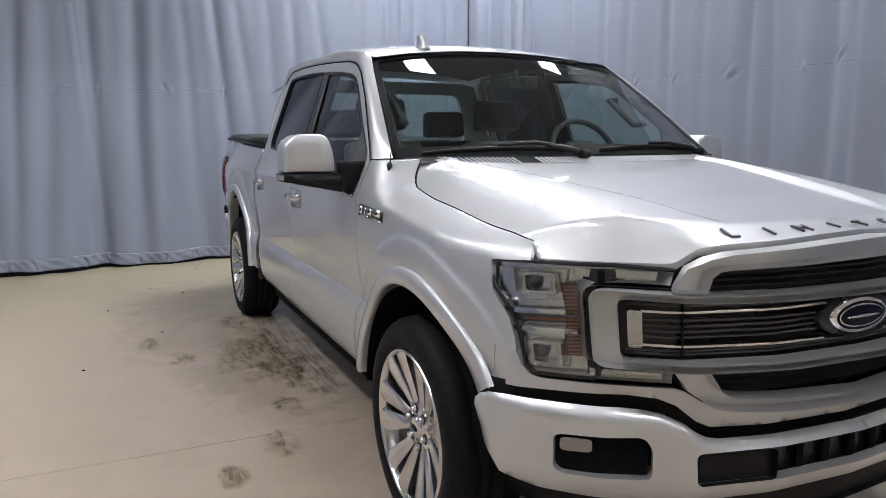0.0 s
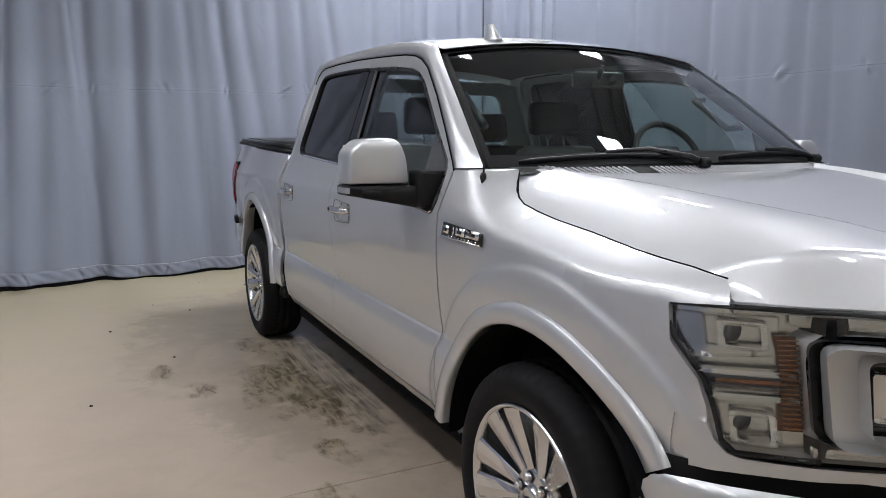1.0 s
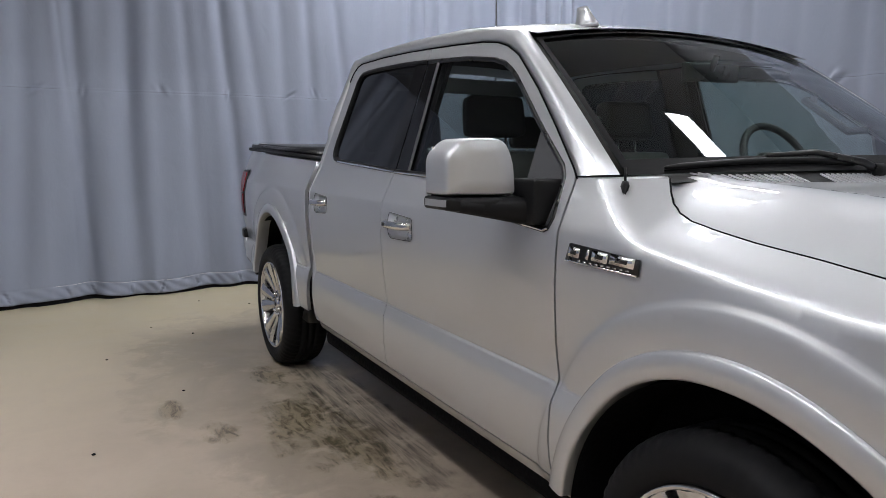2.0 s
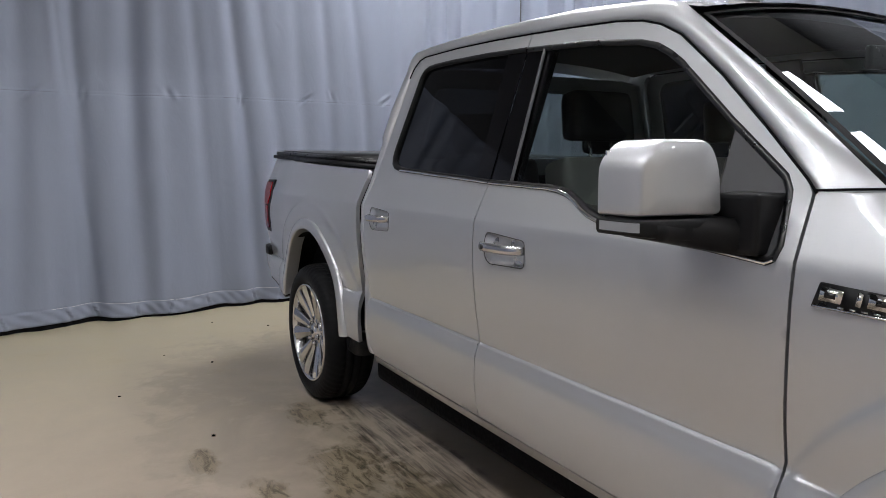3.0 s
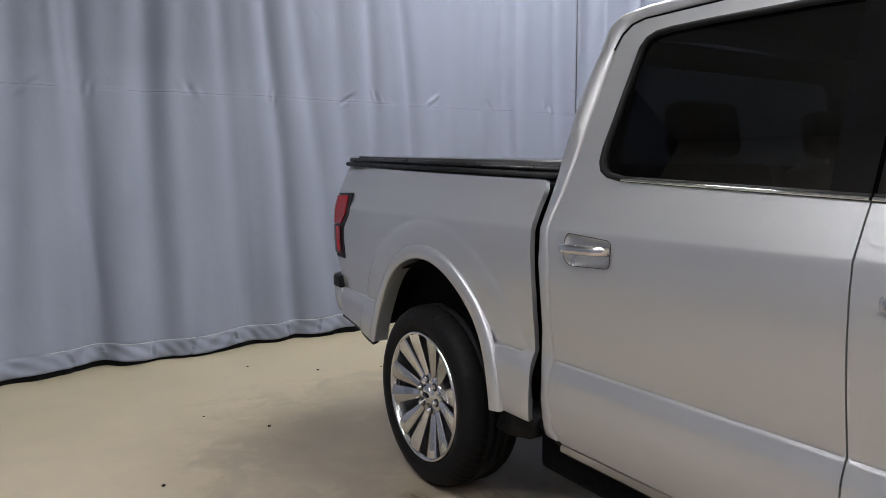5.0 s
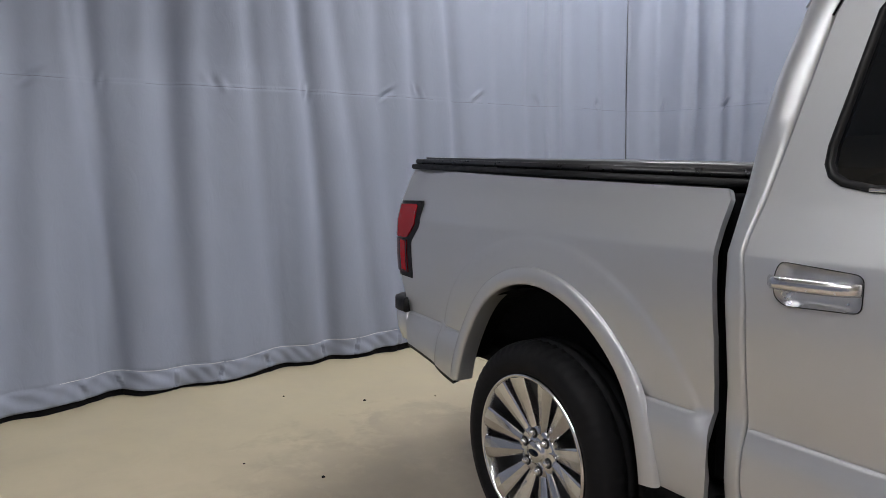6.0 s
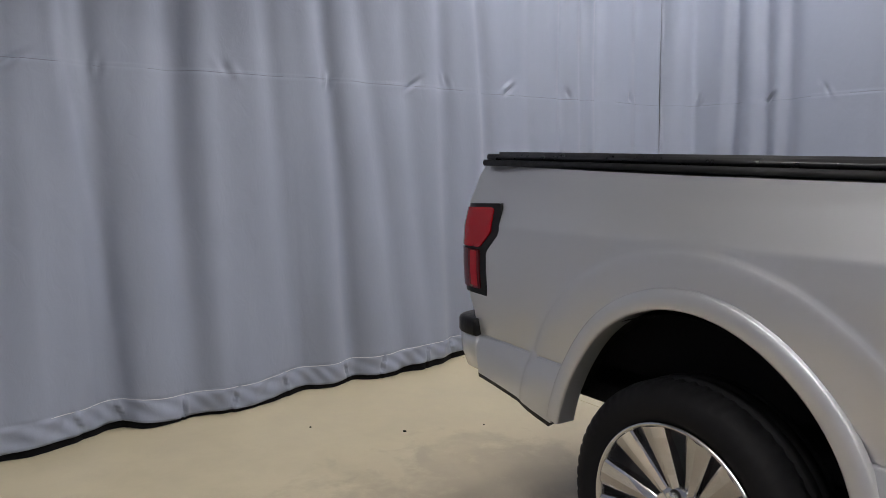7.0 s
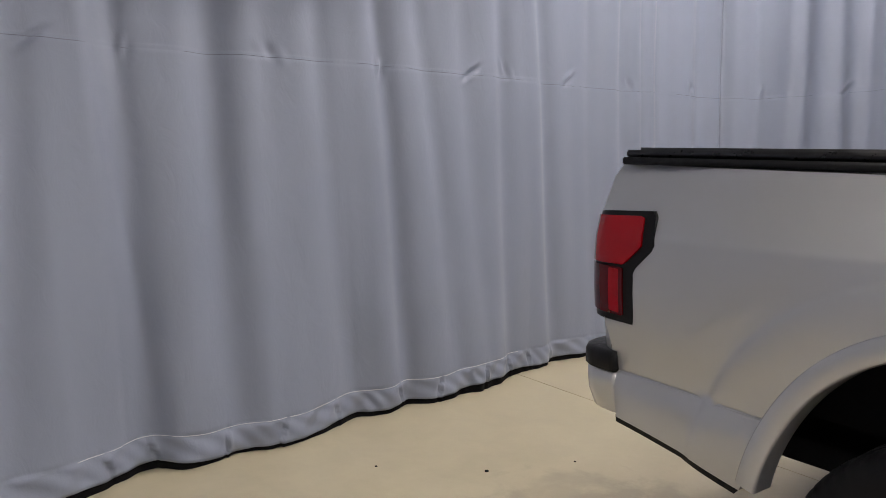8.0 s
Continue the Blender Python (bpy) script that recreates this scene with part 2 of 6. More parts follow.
def table(points, width=0.012):
    """A rounded curve through (x, y) corners: linear pieces, blurred over width."""
    px = [p[0] for p in points]
    py = [p[1] for p in points]
    xs = np.arange(px[0] - 0.2, px[-1] + 0.2, 0.002)
    ys = np.interp(xs, px, py)
    n = max(1, int(width / 0.002))
    k = np.hanning(2 * n + 3)
    k /= k.sum()
    ys = np.convolve(np.pad(ys, n + 1, mode="edge"), k, "valid")
    return lambda v: np.interp(v, xs, ys)


def dense(points, step, closed=True):
    """Points along a polyline, a step apart at most, that keep the corners."""
    out = []
    n = len(points)
    for i in range(n if closed else n - 1):
        a, b = np.array(points[i], float), np.array(points[(i + 1) % n], float)
        k = max(1, int(math.ceil(np.linalg.norm(b - a) / step)))
        out += [tuple(a + (b - a) * j / k) for j in range(k)]
    if not closed:
        out.append(tuple(points[-1]))
    return out


def rounded(points, r, n=5):
    """A polygon with its corners rounded; r one radius or one for each corner."""
    out = []
    m = len(points)
    for i in range(m):
        rr = r[i] if isinstance(r, (list, tuple)) else r
        p, a, b = (np.array(points[j % m], float) for j in (i, i - 1, i + 1))
        la, lb = np.linalg.norm(a - p), np.linalg.norm(b - p)
        if rr <= 0:
            out.append(tuple(p))
            continue
        d = min(rr, la * 0.48, lb * 0.48)
        s, e = p + (a - p) / la * d, p + (b - p) / lb * d
        for k in range(n + 1):
            t = k / n
            out.append(tuple((1 - t) ** 2 * s + 2 * t * (1 - t) * p + t * t * e))
    return out


def inside(poly, pts):
    poly = np.array(poly)
    x, y = pts[:, 0], pts[:, 1]
    c = np.zeros(len(pts), bool)
    x1, y1 = poly[:, 0], poly[:, 1]
    x2, y2 = np.roll(x1, -1), np.roll(y1, -1)
    for a, b, d, e in zip(x1, y1, x2, y2):
        if b == e:
            continue
        hit = ((b > y) != (e > y)) & (x < (d - a) * (y - b) / (e - b) + a)
        c ^= hit
    return c


def sheet(outline, surf, step=0.03, holes=(), flange=0.02, flip=False, lines=(), rings=()):
    """A curved panel: a flat outline with holes, filled with a fine net, bent by surf(u, v) into space, its edges turned in by flange."""
    from mathutils.geometry import delaunay_2d_cdt
    loops = [dense(outline, step)] + [dense(h, step) for h in holes]
    flat, edges = [], []
    for lp in loops:
        s = len(flat)
        flat += lp
        edges += [(s + i, s + (i + 1) % len(lp)) for i in range(len(lp))]
    bnd = np.array(flat)
    lo, hi = bnd.min(0), bnd.max(0)
    us, vs = np.arange(lo[0], hi[0], step), np.arange(lo[1], hi[1], step * 0.87)
    gu, gv = np.meshgrid(us, vs)
    gu = gu + (np.arange(len(vs)) % 2)[:, None] * step * 0.5
    keep = np.ones(gu.shape, bool)
    for v in lines:
        keep &= np.abs(gv - v) > step * 0.5
    g = np.c_[gu[keep], gv[keep]]
    for v in lines:
        for dv in (-0.009, -0.004, -0.0016, 0.0005, 0.0026, 0.005, 0.009):
            ux = np.arange(lo[0], hi[0], step * 0.7)
            g = np.r_[g, np.c_[ux, np.full(len(ux), v + dv)]]
    for cx, cz, r in rings:
        rr = np.hypot(g[:, 0] - cx, g[:, 1] - cz)
        g = g[np.abs(rr - r + 0.010) > 0.028]
        for dr in (-0.026, -0.017, -0.008, 0.001):
            a = np.linspace(0, math.pi, int(math.pi * r / (step * 0.7)))
            g = np.r_[g, np.c_[cx + (r + dr) * np.cos(a), cz + (r + dr) * np.sin(a)]]
    ok = inside(loops[0], g)
    for h in loops[1:]:
        ok &= ~inside(h, g)
    g = g[ok]
    if len(g):
        far = np.ones(len(g), bool)
        for s in range(0, len(bnd), 400):
            d = np.hypot(g[:, None, 0] - bnd[None, s:s + 400, 0], g[:, None, 1] - bnd[None, s:s + 400, 1])
            far &= d.min(1) > step * 0.3
        g = g[far]
    co = [Vector(p) for p in flat] + [Vector(p) for p in g]
    v2, _, tris, *_ = delaunay_2d_cdt(co, edges, [], 0, 1e-6)
    v2 = np.array([tuple(v) for v in v2])
    tris = np.array([t[:3] for t in tris])
    cen = v2[tris].mean(1)
    ok = inside(loops[0], cen)
    for h in loops[1:]:
        ok &= ~inside(h, cen)
    tris = tris[ok]
    P = np.stack([np.broadcast_to(c, len(v2)) for c in surf(v2[:, 0], v2[:, 1])], 1)
    verts = P.tolist()
    faces = [tuple(t) for t in (tris[:, ::-1] if flip else tris)]
    if flange:
        h = 1e-3
        for lp in loops:
            a = np.array(lp)
            p0 = np.stack([np.broadcast_to(c, len(a)) for c in surf(a[:, 0], a[:, 1])], 1)
            du = np.stack([np.broadcast_to(c, len(a)) for c in surf(a[:, 0] + h, a[:, 1])], 1) - p0
            dv = np.stack([np.broadcast_to(c, len(a)) for c in surf(a[:, 0], a[:, 1] + h)], 1) - p0
            n = np.cross(du, dv)
            n /= np.linalg.norm(n, axis=1)[:, None] + 1e-12
            if flip:
                n = -n
            s = len(verts)
            k = len(a)
            verts += p0.tolist() + (p0 - n * flange).tolist()
            faces += [(s + i, s + (i + 1) % k, s + k + (i + 1) % k, s + k + i) for i in range(k)]
    return verts, faces


def loft(rows, closed=False, cap=False):
    """A skin over rows of points, all of one length."""
    n = len(rows[0])
    verts = [tuple(p) for r in rows for p in r]
    faces = []
    for i in range(len(rows) - 1):
        for j in range(n if closed else n - 1):
            k = (j + 1) % n
            faces.append((i * n + j, i * n + k, (i + 1) * n + k, (i + 1) * n + j))
    if cap:
        faces.append(tuple(range(n))[::-1])
        faces.append(tuple((len(rows) - 1) * n + j for j in range(n)))
    return verts, faces


def merge(*pieces):
    verts, faces = [], []
    for v, f in pieces:
        s = len(verts)
        verts += list(v)
        faces += [tuple(i + s for i in q) for q in f]
    return verts, faces


def tube(path, r, n=8, cap=True):
    """A round bar along a path; r one radius or one for each point."""
    path = [Vector(p) for p in path]
    rows = []
    up = Vector((0.013, 0.021, 1))
    for i, p in enumerate(path):
        d = (path[min(i + 1, len(path) - 1)] - path[max(i - 1, 0)]).normalized()
        a = d.cross(up)
        if a.length < 0.2:
            a = d.cross(Vector((1, 0.1, 0)))
        a.normalize()
        b = d.cross(a)
        rr = r[i] if isinstance(r, (list, tuple)) else r
        rows.append([p + (a * math.cos(t) + b * math.sin(t)) * rr for t in (2 * math.pi * j / n for j in range(n))])
    return loft(rows, True, cap)


def box(x0, x1, y0, y1, z0, z1, r=0.006, seg=2):
    bm = bmesh.new()
    bmesh.ops.create_cube(bm, size=1, matrix=Matrix.Translation(((x0 + x1) / 2, (y0 + y1) / 2, (z0 + z1) / 2)) @ Matrix.Diagonal((abs(x1 - x0), abs(y1 - y0), abs(z1 - z0), 1)))
    if r:
        bmesh.ops.bevel(bm, geom=bm.edges[:], offset=r, segments=seg, profile=0.7, affect="EDGES")
    return bm


def prism(outline, place, depth, bevel=0.003):
    """A flat outline as a plate of some depth: place(u, v, d) gives the point at depth d."""
    bm = bmesh.new()
    a = [bm.verts.new(place(u, v, 0)) for u, v in outline]
    b = [bm.verts.new(place(u, v, depth)) for u, v in outline]
    n = len(a)
    bm.faces.new(a)
    bm.faces.new(b[::-1])
    for i in range(n):
        bm.faces.new((a[i], b[i], b[(i + 1) % n], a[(i + 1) % n]))
    bmesh.ops.recalc_face_normals(bm, faces=bm.faces[:])
    if bevel:
        es = [e for e in bm.edges if e.calc_face_angle(0) > 0.6]
        bmesh.ops.bevel(bm, geom=es, offset=bevel, segments=2, affect="EDGES", clamp_overlap=True)
    return bm


def spin(profile, n, centre, axis="y"):
    """A turned body: profile of (radius, along) about an axis along y."""
    rows = []
    for r, a in profile:
        rows.append([(centre[0] + r * math.cos(t), centre[1] + a, centre[2] + r * math.sin(t)) for t in (2 * math.pi * j / n for j in range(n))])
    return loft(rows, True)


# ---------- the room ----------
X0, X1, Y0, Y1 = -7.5, 7.25, -3.75, 5.2
floor = tagged(new("floor"), "smooth beige sealed concrete floor with tyre dirt and painted shade", "floor", kind="structure")
xs, ys = [X0, -3.9, 1.11, 6.11 + 1.3], [Y0 - 0.3, -0.475, Y1 + 0.3]
for i in range(len(xs) - 1):
    for j in range(len(ys) - 1):
        bm = box(xs[i] + 0.002, xs[i + 1] - 0.002, ys[j] + 0.002, ys[j + 1] - 0.002, -0.15, 0, 0.0012, 1)
        part("slab", bm, FLOOR, floor, smooth=False)
part("joint_bed", box(X0 - 0.3, X1 + 0.3, Y0 - 0.4, Y1 + 0.4, -0.2, -0.006, 0), VOID, floor, smooth=False)
# the unseen passenger-side wall is cream to throw light onto the truck's shoulder
for nm, args in (("wall_back", (X1, X1 + 0.2, Y0 - 0.2, Y1 + 0.2)), ("wall_front", (X0 - 0.2, X0, Y0 - 0.2, Y1 + 0.2)), ("wall_driver_side", (X0, X1, Y0 - 0.2, Y0)), ("wall_passenger_side", (X0, X1, Y1, Y1 + 0.2))):
    ob = part(nm, box(*args, 0, CEILING, 0), CREAM if nm in ("wall_front", "wall_passenger_side") else WALL, smooth=False)
    tagged(ob, "plain cream painted wall out of view" if nm in ("wall_front", "wall_passenger_side") else "plain dark painted wall behind the curtains", "wall", kind="structure")
ob = part("ceiling", box(X0 - 0.2, X1 + 0.2, Y0 - 0.2, Y1 + 0.2, CEILING, CEILING + 0.15, 0), CEIL, smooth=False)
tagged(ob, "plain pale grey ceiling over the photo booth", "ceiling", kind="structure")


def curtain(path, seed, top=3.5, label="", lean=(), seam=True, hung=()):
    """A hanging cloth along a plan path, with folds that run down it, a seam across at two metres and a puckered hem.
    lean: how far the bottom stands out from the path, as (distance, metres); hung: known folds as (distance, depth, width, drift)."""
    rnd = random.Random(seed)
    path = [np.array(p, float) for p in path]
    seg = [np.linalg.norm(b - a) for a, b in zip(path, path[1:])]
    length = sum(seg)
    n = int(length / 0.014)
    s = np.linspace(0, length, n)
    cum = np.concatenate([[0], np.cumsum(seg)])
    px = np.interp(s, cum, [p[0] for p in path])
    py = np.interp(s, cum, [p[1] for p in path])
    kern = np.hanning(41)
    kern /= kern.sum()
    px, py = (np.convolve(np.pad(q, 20, mode="reflect", reflect_type="odd"), kern, "valid") for q in (px, py))
    tx, ty = np.gradient(px), np.gradient(py)
    ln = np.hypot(tx, ty)
    nx, ny = -ty / ln, tx / ln
    out = np.interp(s, [p[0] for p in lean], [p[1] for p in lean]) if lean else 0 * s
    # folds: flat lengths of cloth between narrow valleys at uneven distances, some deep, that wander on their way down
    folds = []
    for c, a, w, drift in hung:
        folds.append((c, a * 0.64, w, drift, rnd.uniform(0, 6), 0.22))
    c = hung[-1][0] + 0.3 if hung else rnd.uniform(0, 0.3)
    while c < length:
        a = rnd.choice((0.022, 0.04, 0.06, 0.09)) * rnd.uniform(0.8, 1.2)
        folds.append((c, a, rnd.uniform(0.028, 0.075), rnd.uniform(-0.07, 0.07), rnd.uniform(0, 6), rnd.uniform(0.3, 0.9)))
        if rnd.random() < 0.35:
            folds.append((c + rnd.uniform(0.07, 0.13), a * 0.7, rnd.uniform(0.025, 0.04), rnd.uniform(-0.05, 0.05), rnd.uniform(0, 6), 0.5))
        c += rnd.choice((rnd.uniform(0.16, 0.3), rnd.uniform(0.3, 0.75)))
    zs = np.concatenate([np.linspace(0, 0.03, 3)[:-1], np.linspace(0.03, 0.18, 19)[:-1], np.linspace(0.18, 1.8, 36)[:-1], np.linspace(1.8, 2.13, 40)[:-1], np.linspace(2.13, top - 0.05, 18)])
    pucker = []
    c = rnd.uniform(0.1, 0.5)
    while c < length:
        pucker.append((c, rnd.uniform(0.010, 0.026), rnd.uniform(0.03, 0.06), rnd.uniform(-1, 1), rnd.uniform(-0.02, 0.05)))
        c += rnd.uniform(0.3, 0.75)
    gathers = []
    c = rnd.uniform(0.05, 0.3)
    while c < length:
        gathers.append((c, rnd.uniform(0.014, 0.026), rnd.uniform(0.012, 0.022), rnd.uniform(-0.5, 0.5)))
        c += rnd.uniform(0.18, 0.5)
    hem_wave = sum(a * np.sin(s * f + p) for a, f, p in [(0.010, 2.1, rnd.random() * 6), (0.007, 5.7, rnd.random() * 6), (0.004, 13.0, rnd.random() * 6)])
    bottom = sum(a * np.sin(s * f + p) for a, f, p in [(0.016, 4.4, rnd.random() * 6), (0.010, 9.5, rnd.random() * 6)])
    rows = []
    for z in zs:
        d = 0.03 * np.sin(s * 1.7 + seed) + 0.018 * np.sin(s * 4.3 + 1.3 * seed + 0.2 * z) + out * (1 - min(1.0, z / 2.2)) + bottom * smoothstep(0.9, 0.0, z)
        for cc, a, w, ln_, ph, fade in folds:
            x0 = cc + ln_ * (z - 2) * 0.6 + 0.014 * math.sin(z * 2.1 + ph)
            ww = w * (1.3 - 0.12 * z)
            amp = a * max(0.12, 0.62 + fade * 0.6 * math.sin(z * 1.3 + ph))
            q = (s - x0) / ww
            d = d - amp * np.exp(-q * q) + 0.45 * amp * np.exp(-(q - 1.9) ** 2 / 1.6) + 0.3 * amp * np.exp(-(q + 2.2) ** 2 / 2)
        # the seam at two metres, with crumpled spots
        if seam:
            d = d + 0.005 * smoothstep(2.0, 1.975, z) - 0.004 * math.exp(-((z - 1.975) / 0.006) ** 2)
            for cc, a, w, tilt, up in pucker:
                lay = math.exp(-((z - 1.99 - up) / 0.05) ** 2)
                if lay > 0.02:
                    q = (s - cc - tilt * (z - 1.98) * 0.9) / w
                    d = d + a * lay * np.exp(-q * q) * np.sin(q * 2.4 + (z - 1.98) * 40 + tilt * 3)
        # the hem, a band a hand high below a stitched line
        if z < 0.19:
            k = float(smoothstep(0.135, 0.10, z))
            d = d + 0.003 * k - 0.004 * math.exp(-((z - 0.125) / 0.006) ** 2)
            d = d + k * (0.007 * np.sin(s * 23 + 3 * np.sin(s * 5) + z * 25) + 0.004 * np.sin(s * 47 + 2 * np.sin(s * 9) - z * 60))
            for cc, a, w, tilt in gathers:
                q = (s - cc - tilt * z) / w
                d = d - a * math.exp(-((z - 0.05) / 0.06) ** 2) * np.exp(-q * q) * np.sign(q + 0.3) * 0.8
        zz = z + 0.036 + hem_wave * (1 - min(1, z / 1.5))
        rows.append(np.c_[px + nx * d, py + ny * d, np.full(n, 1) * zz])
        if z == 0:
            foot = np.c_[px + nx * (d - 0.008), py + ny * (d - 0.008)]
            foot_z = zz
        if abs(z - 1.976) < 0.0044:
            crease = rows[-1] + np.c_[nx, ny, 0 * nx] * 0.005
            crease[:, 2] += 0.004 * np.sin(s * 2.3) + 0.003 * np.sin(s * 7.1 + seed)
        if abs(z - 0.1217) < 0.004:
            thread = rows[-1][::2] + np.c_[nx, ny, 0 * nx][::2] * 0.005
    ob = part("curtain", loft(rows), CLOTH)
    band = [np.c_[foot[:, 0], foot[:, 1], foot_z * 0 + 0.002], np.c_[foot[:, 0], foot[:, 1], foot_z + 0.01]]
    part("bottom_band", loft(band), VOID, ob, "black strip under the hem")
    gaps = 0.5 + 0.5 * np.sin(np.arange(len(thread)) * 0.037 + seed)
    runs, run = [], []
    for q, keep in zip(thread, gaps > 0.35):
        if keep:
            run.append(q)
        elif run:
            runs.append(run)
            run = []
    for r in runs:
        if len(r) > 2:
            part("stitching", loft([[tuple(q + np.array((0, 0, -0.0018))) for q in r], [tuple(q + np.array((0, 0, 0.0018))) for q in r]]), THREAD, ob, "pale stitching along the hem")
    if seam:
        i = 0
        while i < n - 12:
            k = min(n - 1, i + rnd.randint(8, 60))
            seg_ = crease[i:k]
            part("seam", loft([[tuple(q) for q in seg_ + np.array((0, 0, -0.0011))], [tuple(q) for q in seg_ + np.array((0, 0, 0.0011))]]), SEAM, ob, "dark seam across the cloth")
            i = k + rnd.randint(2, 26)
    md = ob.modifiers.new("thickness", "SOLIDIFY")
    md.thickness = 0.003
    return tagged(ob, label, "curtain", "curtains round the booth")


curtain([(6.84, -2.737), (6.86, -1.0), (6.84, 0.4), (6.88, 1.3), (6.90, 2.0), (6.86, 3.0), (6.86, 4.85)], 3, label="grey-blue floor-length curtain with vertical folds and puckered seam", lean=((0, 0.02), (1.7, 0.0), (2.15, 0.0), (2.9, 0.17), (3.6, 0.20), (4.15, 0.38), (4.5, 0.40), (4.85, 0.38), (5.1, 0.47), (5.7, 0.48)),
        hung=((0.30, 0.05, 0.05, 0.0), (0.78, 0.07, 0.05, 0.02), (0.97, 0.05, 0.035, 0.0), (1.17, 0.07, 0.05, 0.02), (1.52, 0.03, 0.05, 0.05), (2.03, 0.075, 0.06, 0.16), (2.43, 0.055, 0.06, 0.06), (2.72, 0.025, 0.06, 0.1), (3.03, 0.045, 0.06, 0.16), (3.33, 0.11, 0.06, 0.09), (3.72, 0.035, 0.06, 0.08), (4.02, 0.03, 0.07, -0.05), (4.29, 0.12, 0.085, -0.02), (4.75, 0.125, 0.065, 0.0), (4.83, 0.03, 0.03, 0.12), (5.21, 0.09, 0.09, -0.10), (5.50, 0.08, 0.06, -0.10), (5.85, 0.07, 0.08, 0.04), (6.3, 0.09, 0.07, 0.0)))
curtain([(-6.9, -3.25), (1.0, -3.22), (4.0, -3.25), (6.70, -3.05), (6.842, -2.757)], 8, label="grey-blue curtain with creases hanging beside the truck",
        hung=((5.9, 0.07, 0.07, 0.0), (6.4, 0.06, 0.08, 0.05), (7.0, 0.08, 0.07, 0.0), (7.55, 0.06, 0.06, 0.05), (8.05, 0.10, 0.10, 0.04), (8.30, 0.06, 0.05, 0.0), (8.55, 0.11, 0.10, 0.02), (9.12, 0.07, 0.06, 0.04), (9.33, 0.07, 0.07, 0.02), (9.86, 0.03, 0.06, 0.0), (10.32, 0.04, 0.05, 0.02), (10.9, 0.03, 0.06, 0.0), (11.3, 0.05, 0.05, 0.0), (11.95, 0.05, 0.06, 0.03), (12.75, 0.08, 0.06, 0.0), (12.95, 0.09, 0.06, 0.02), (13.26, 0.10, 0.06, -0.02), (13.62, 0.05, 0.05, 0.0)))
curtain([(6.8, 4.95), (-2.6, 4.95)], 14, label="grey-blue curtain hanging along the booth's open side")

# ceiling lights: the first three follow reflections, the rest are added as fill
def ceiling_light():
    e = new("ceiling_light")
    L, W = 0.66, 0.38
    bm = box(-L / 2 - 0.02, L / 2 + 0.02, -W / 2 - 0.02, W / 2 + 0.02, 0.012, 0.08, 0.004)
    part("frame", bm, TINFRAME, e)
    part("diffuser", box(-L / 2, L / 2, -W / 2, W / 2, 0.0, 0.0115, 0.002), DIFFUSER, e, "bright white diffuser")
    return tagged(e, "long white rectangular ceiling light, lit, for reflections and fill", "ceiling light", "ceiling lights")


light0 = ceiling_light()
LIGHTS = [(3.1, -0.62), (3.95, -3.25), (1.16, -2.03), (-1.4, 3.7), (-0.4, 3.7), (0.6, 3.7), (1.6, 3.7), (2.6, 3.7), (3.3, 3.55), (4.6, -2.0), (4.8, -0.2), (5.4, -1.8), (5.9, -2.3), (5.0, -1.3), (5.1, -2.5), (5.9, -1.0), (-0.7, -2.1), (0.2, -1.9), (-3.7, 1.9), (-2.9, 0.2), (-5.0, -2.4), (-6.1, -0.6)]
light0.location = (*LIGHTS[0], CEILING - 0.1)
for x, y in LIGHTS[1:]:
    copy_thing(light0, Matrix.Translation((x, y, CEILING - 0.1)))


# ---------- the truck's surfaces ----------
# x runs to the rear from the front axle, y to the passenger side, z up
BASE = table([(0.30, 0.86), (0.40, 0.905), (0.455, 0.945), (0.52, 0.960), (0.60, 0.964), (0.70, 0.957), (0.738, 0.944), (0.752, 0.944), (0.80, 0.952), (0.90, 0.966), (1.02, 0.976), (1.12, 0.977), (1.198, 0.971), (1.206, 0.967), (1.26, 0.942), (1.33, 0.908), (1.83, 0.738), (1.95, 0.69)], 0.014)
DROP = table([(-0.75, 0.13), (-0.5, 0.108), (-0.276, 0.085), (0.17, 0.025), (0.42, 0.0), (0.8, 0.0)], 0.1)
ROLL = table([(-0.8, 1.165), (0.2, 1.167), (0.3, 1.178), (0.39, 1.227), (0.48, 1.30), (0.60, 1.40)], 0.05)
NOSE = table([(-0.95, 0.45), (-0.62, 0.118), (-0.5, 0.064), (-0.44, 0.048), (-0.35, 0.02), (-0.25, 0.005), (0.0, 0.0), (0.4, 0.0)], 0.06)
FRONT_C, REAR_C = (0.0, 0.40), (3.665, 0.43)


def side(x, z):
    """The half width of the body at x and height z."""
    x, z = np.asarray(x, float), np.asarray(z, float)
    zz = z + DROP(x) * smoothstep(0.85, 1.15, z)
    y = BASE(zz)
    over = 10 * np.clip(zz - ROLL(x), 0, 1) ** 2 * smoothstep(0.62, 0.52, x)
    y = y - np.hypot(over, NOSE(x) * (0.75 + 0.5 * smoothstep(0.8, 1.1, z)))
    y = y - 0.042 * smoothstep(4.1, 4.75, x)
    k = smoothstep(0.751, 0.7435, z) * smoothstep(0.42, 0.62, x) * smoothstep(0.5, 0.7, z)
    y = y + 0.009 * k
    y = y - 0.0045 * np.exp(-((z - 0.7485) / 0.0022) ** 2) * smoothstep(0.55, 0.60, x)
    for (cx, cz), rb, a in ((FRONT_C, 0.705, 0.016), (REAR_C, 0.765, 0.012)):
        r = np.hypot(x - cx, z - cz)
        y = y + a * (0.7 * smoothstep(rb, rb - 0.03, r) + 0.3 * smoothstep(rb - 0.02, rb - 0.09, r)) * smoothstep(0.3, 0.55, z)
    return y


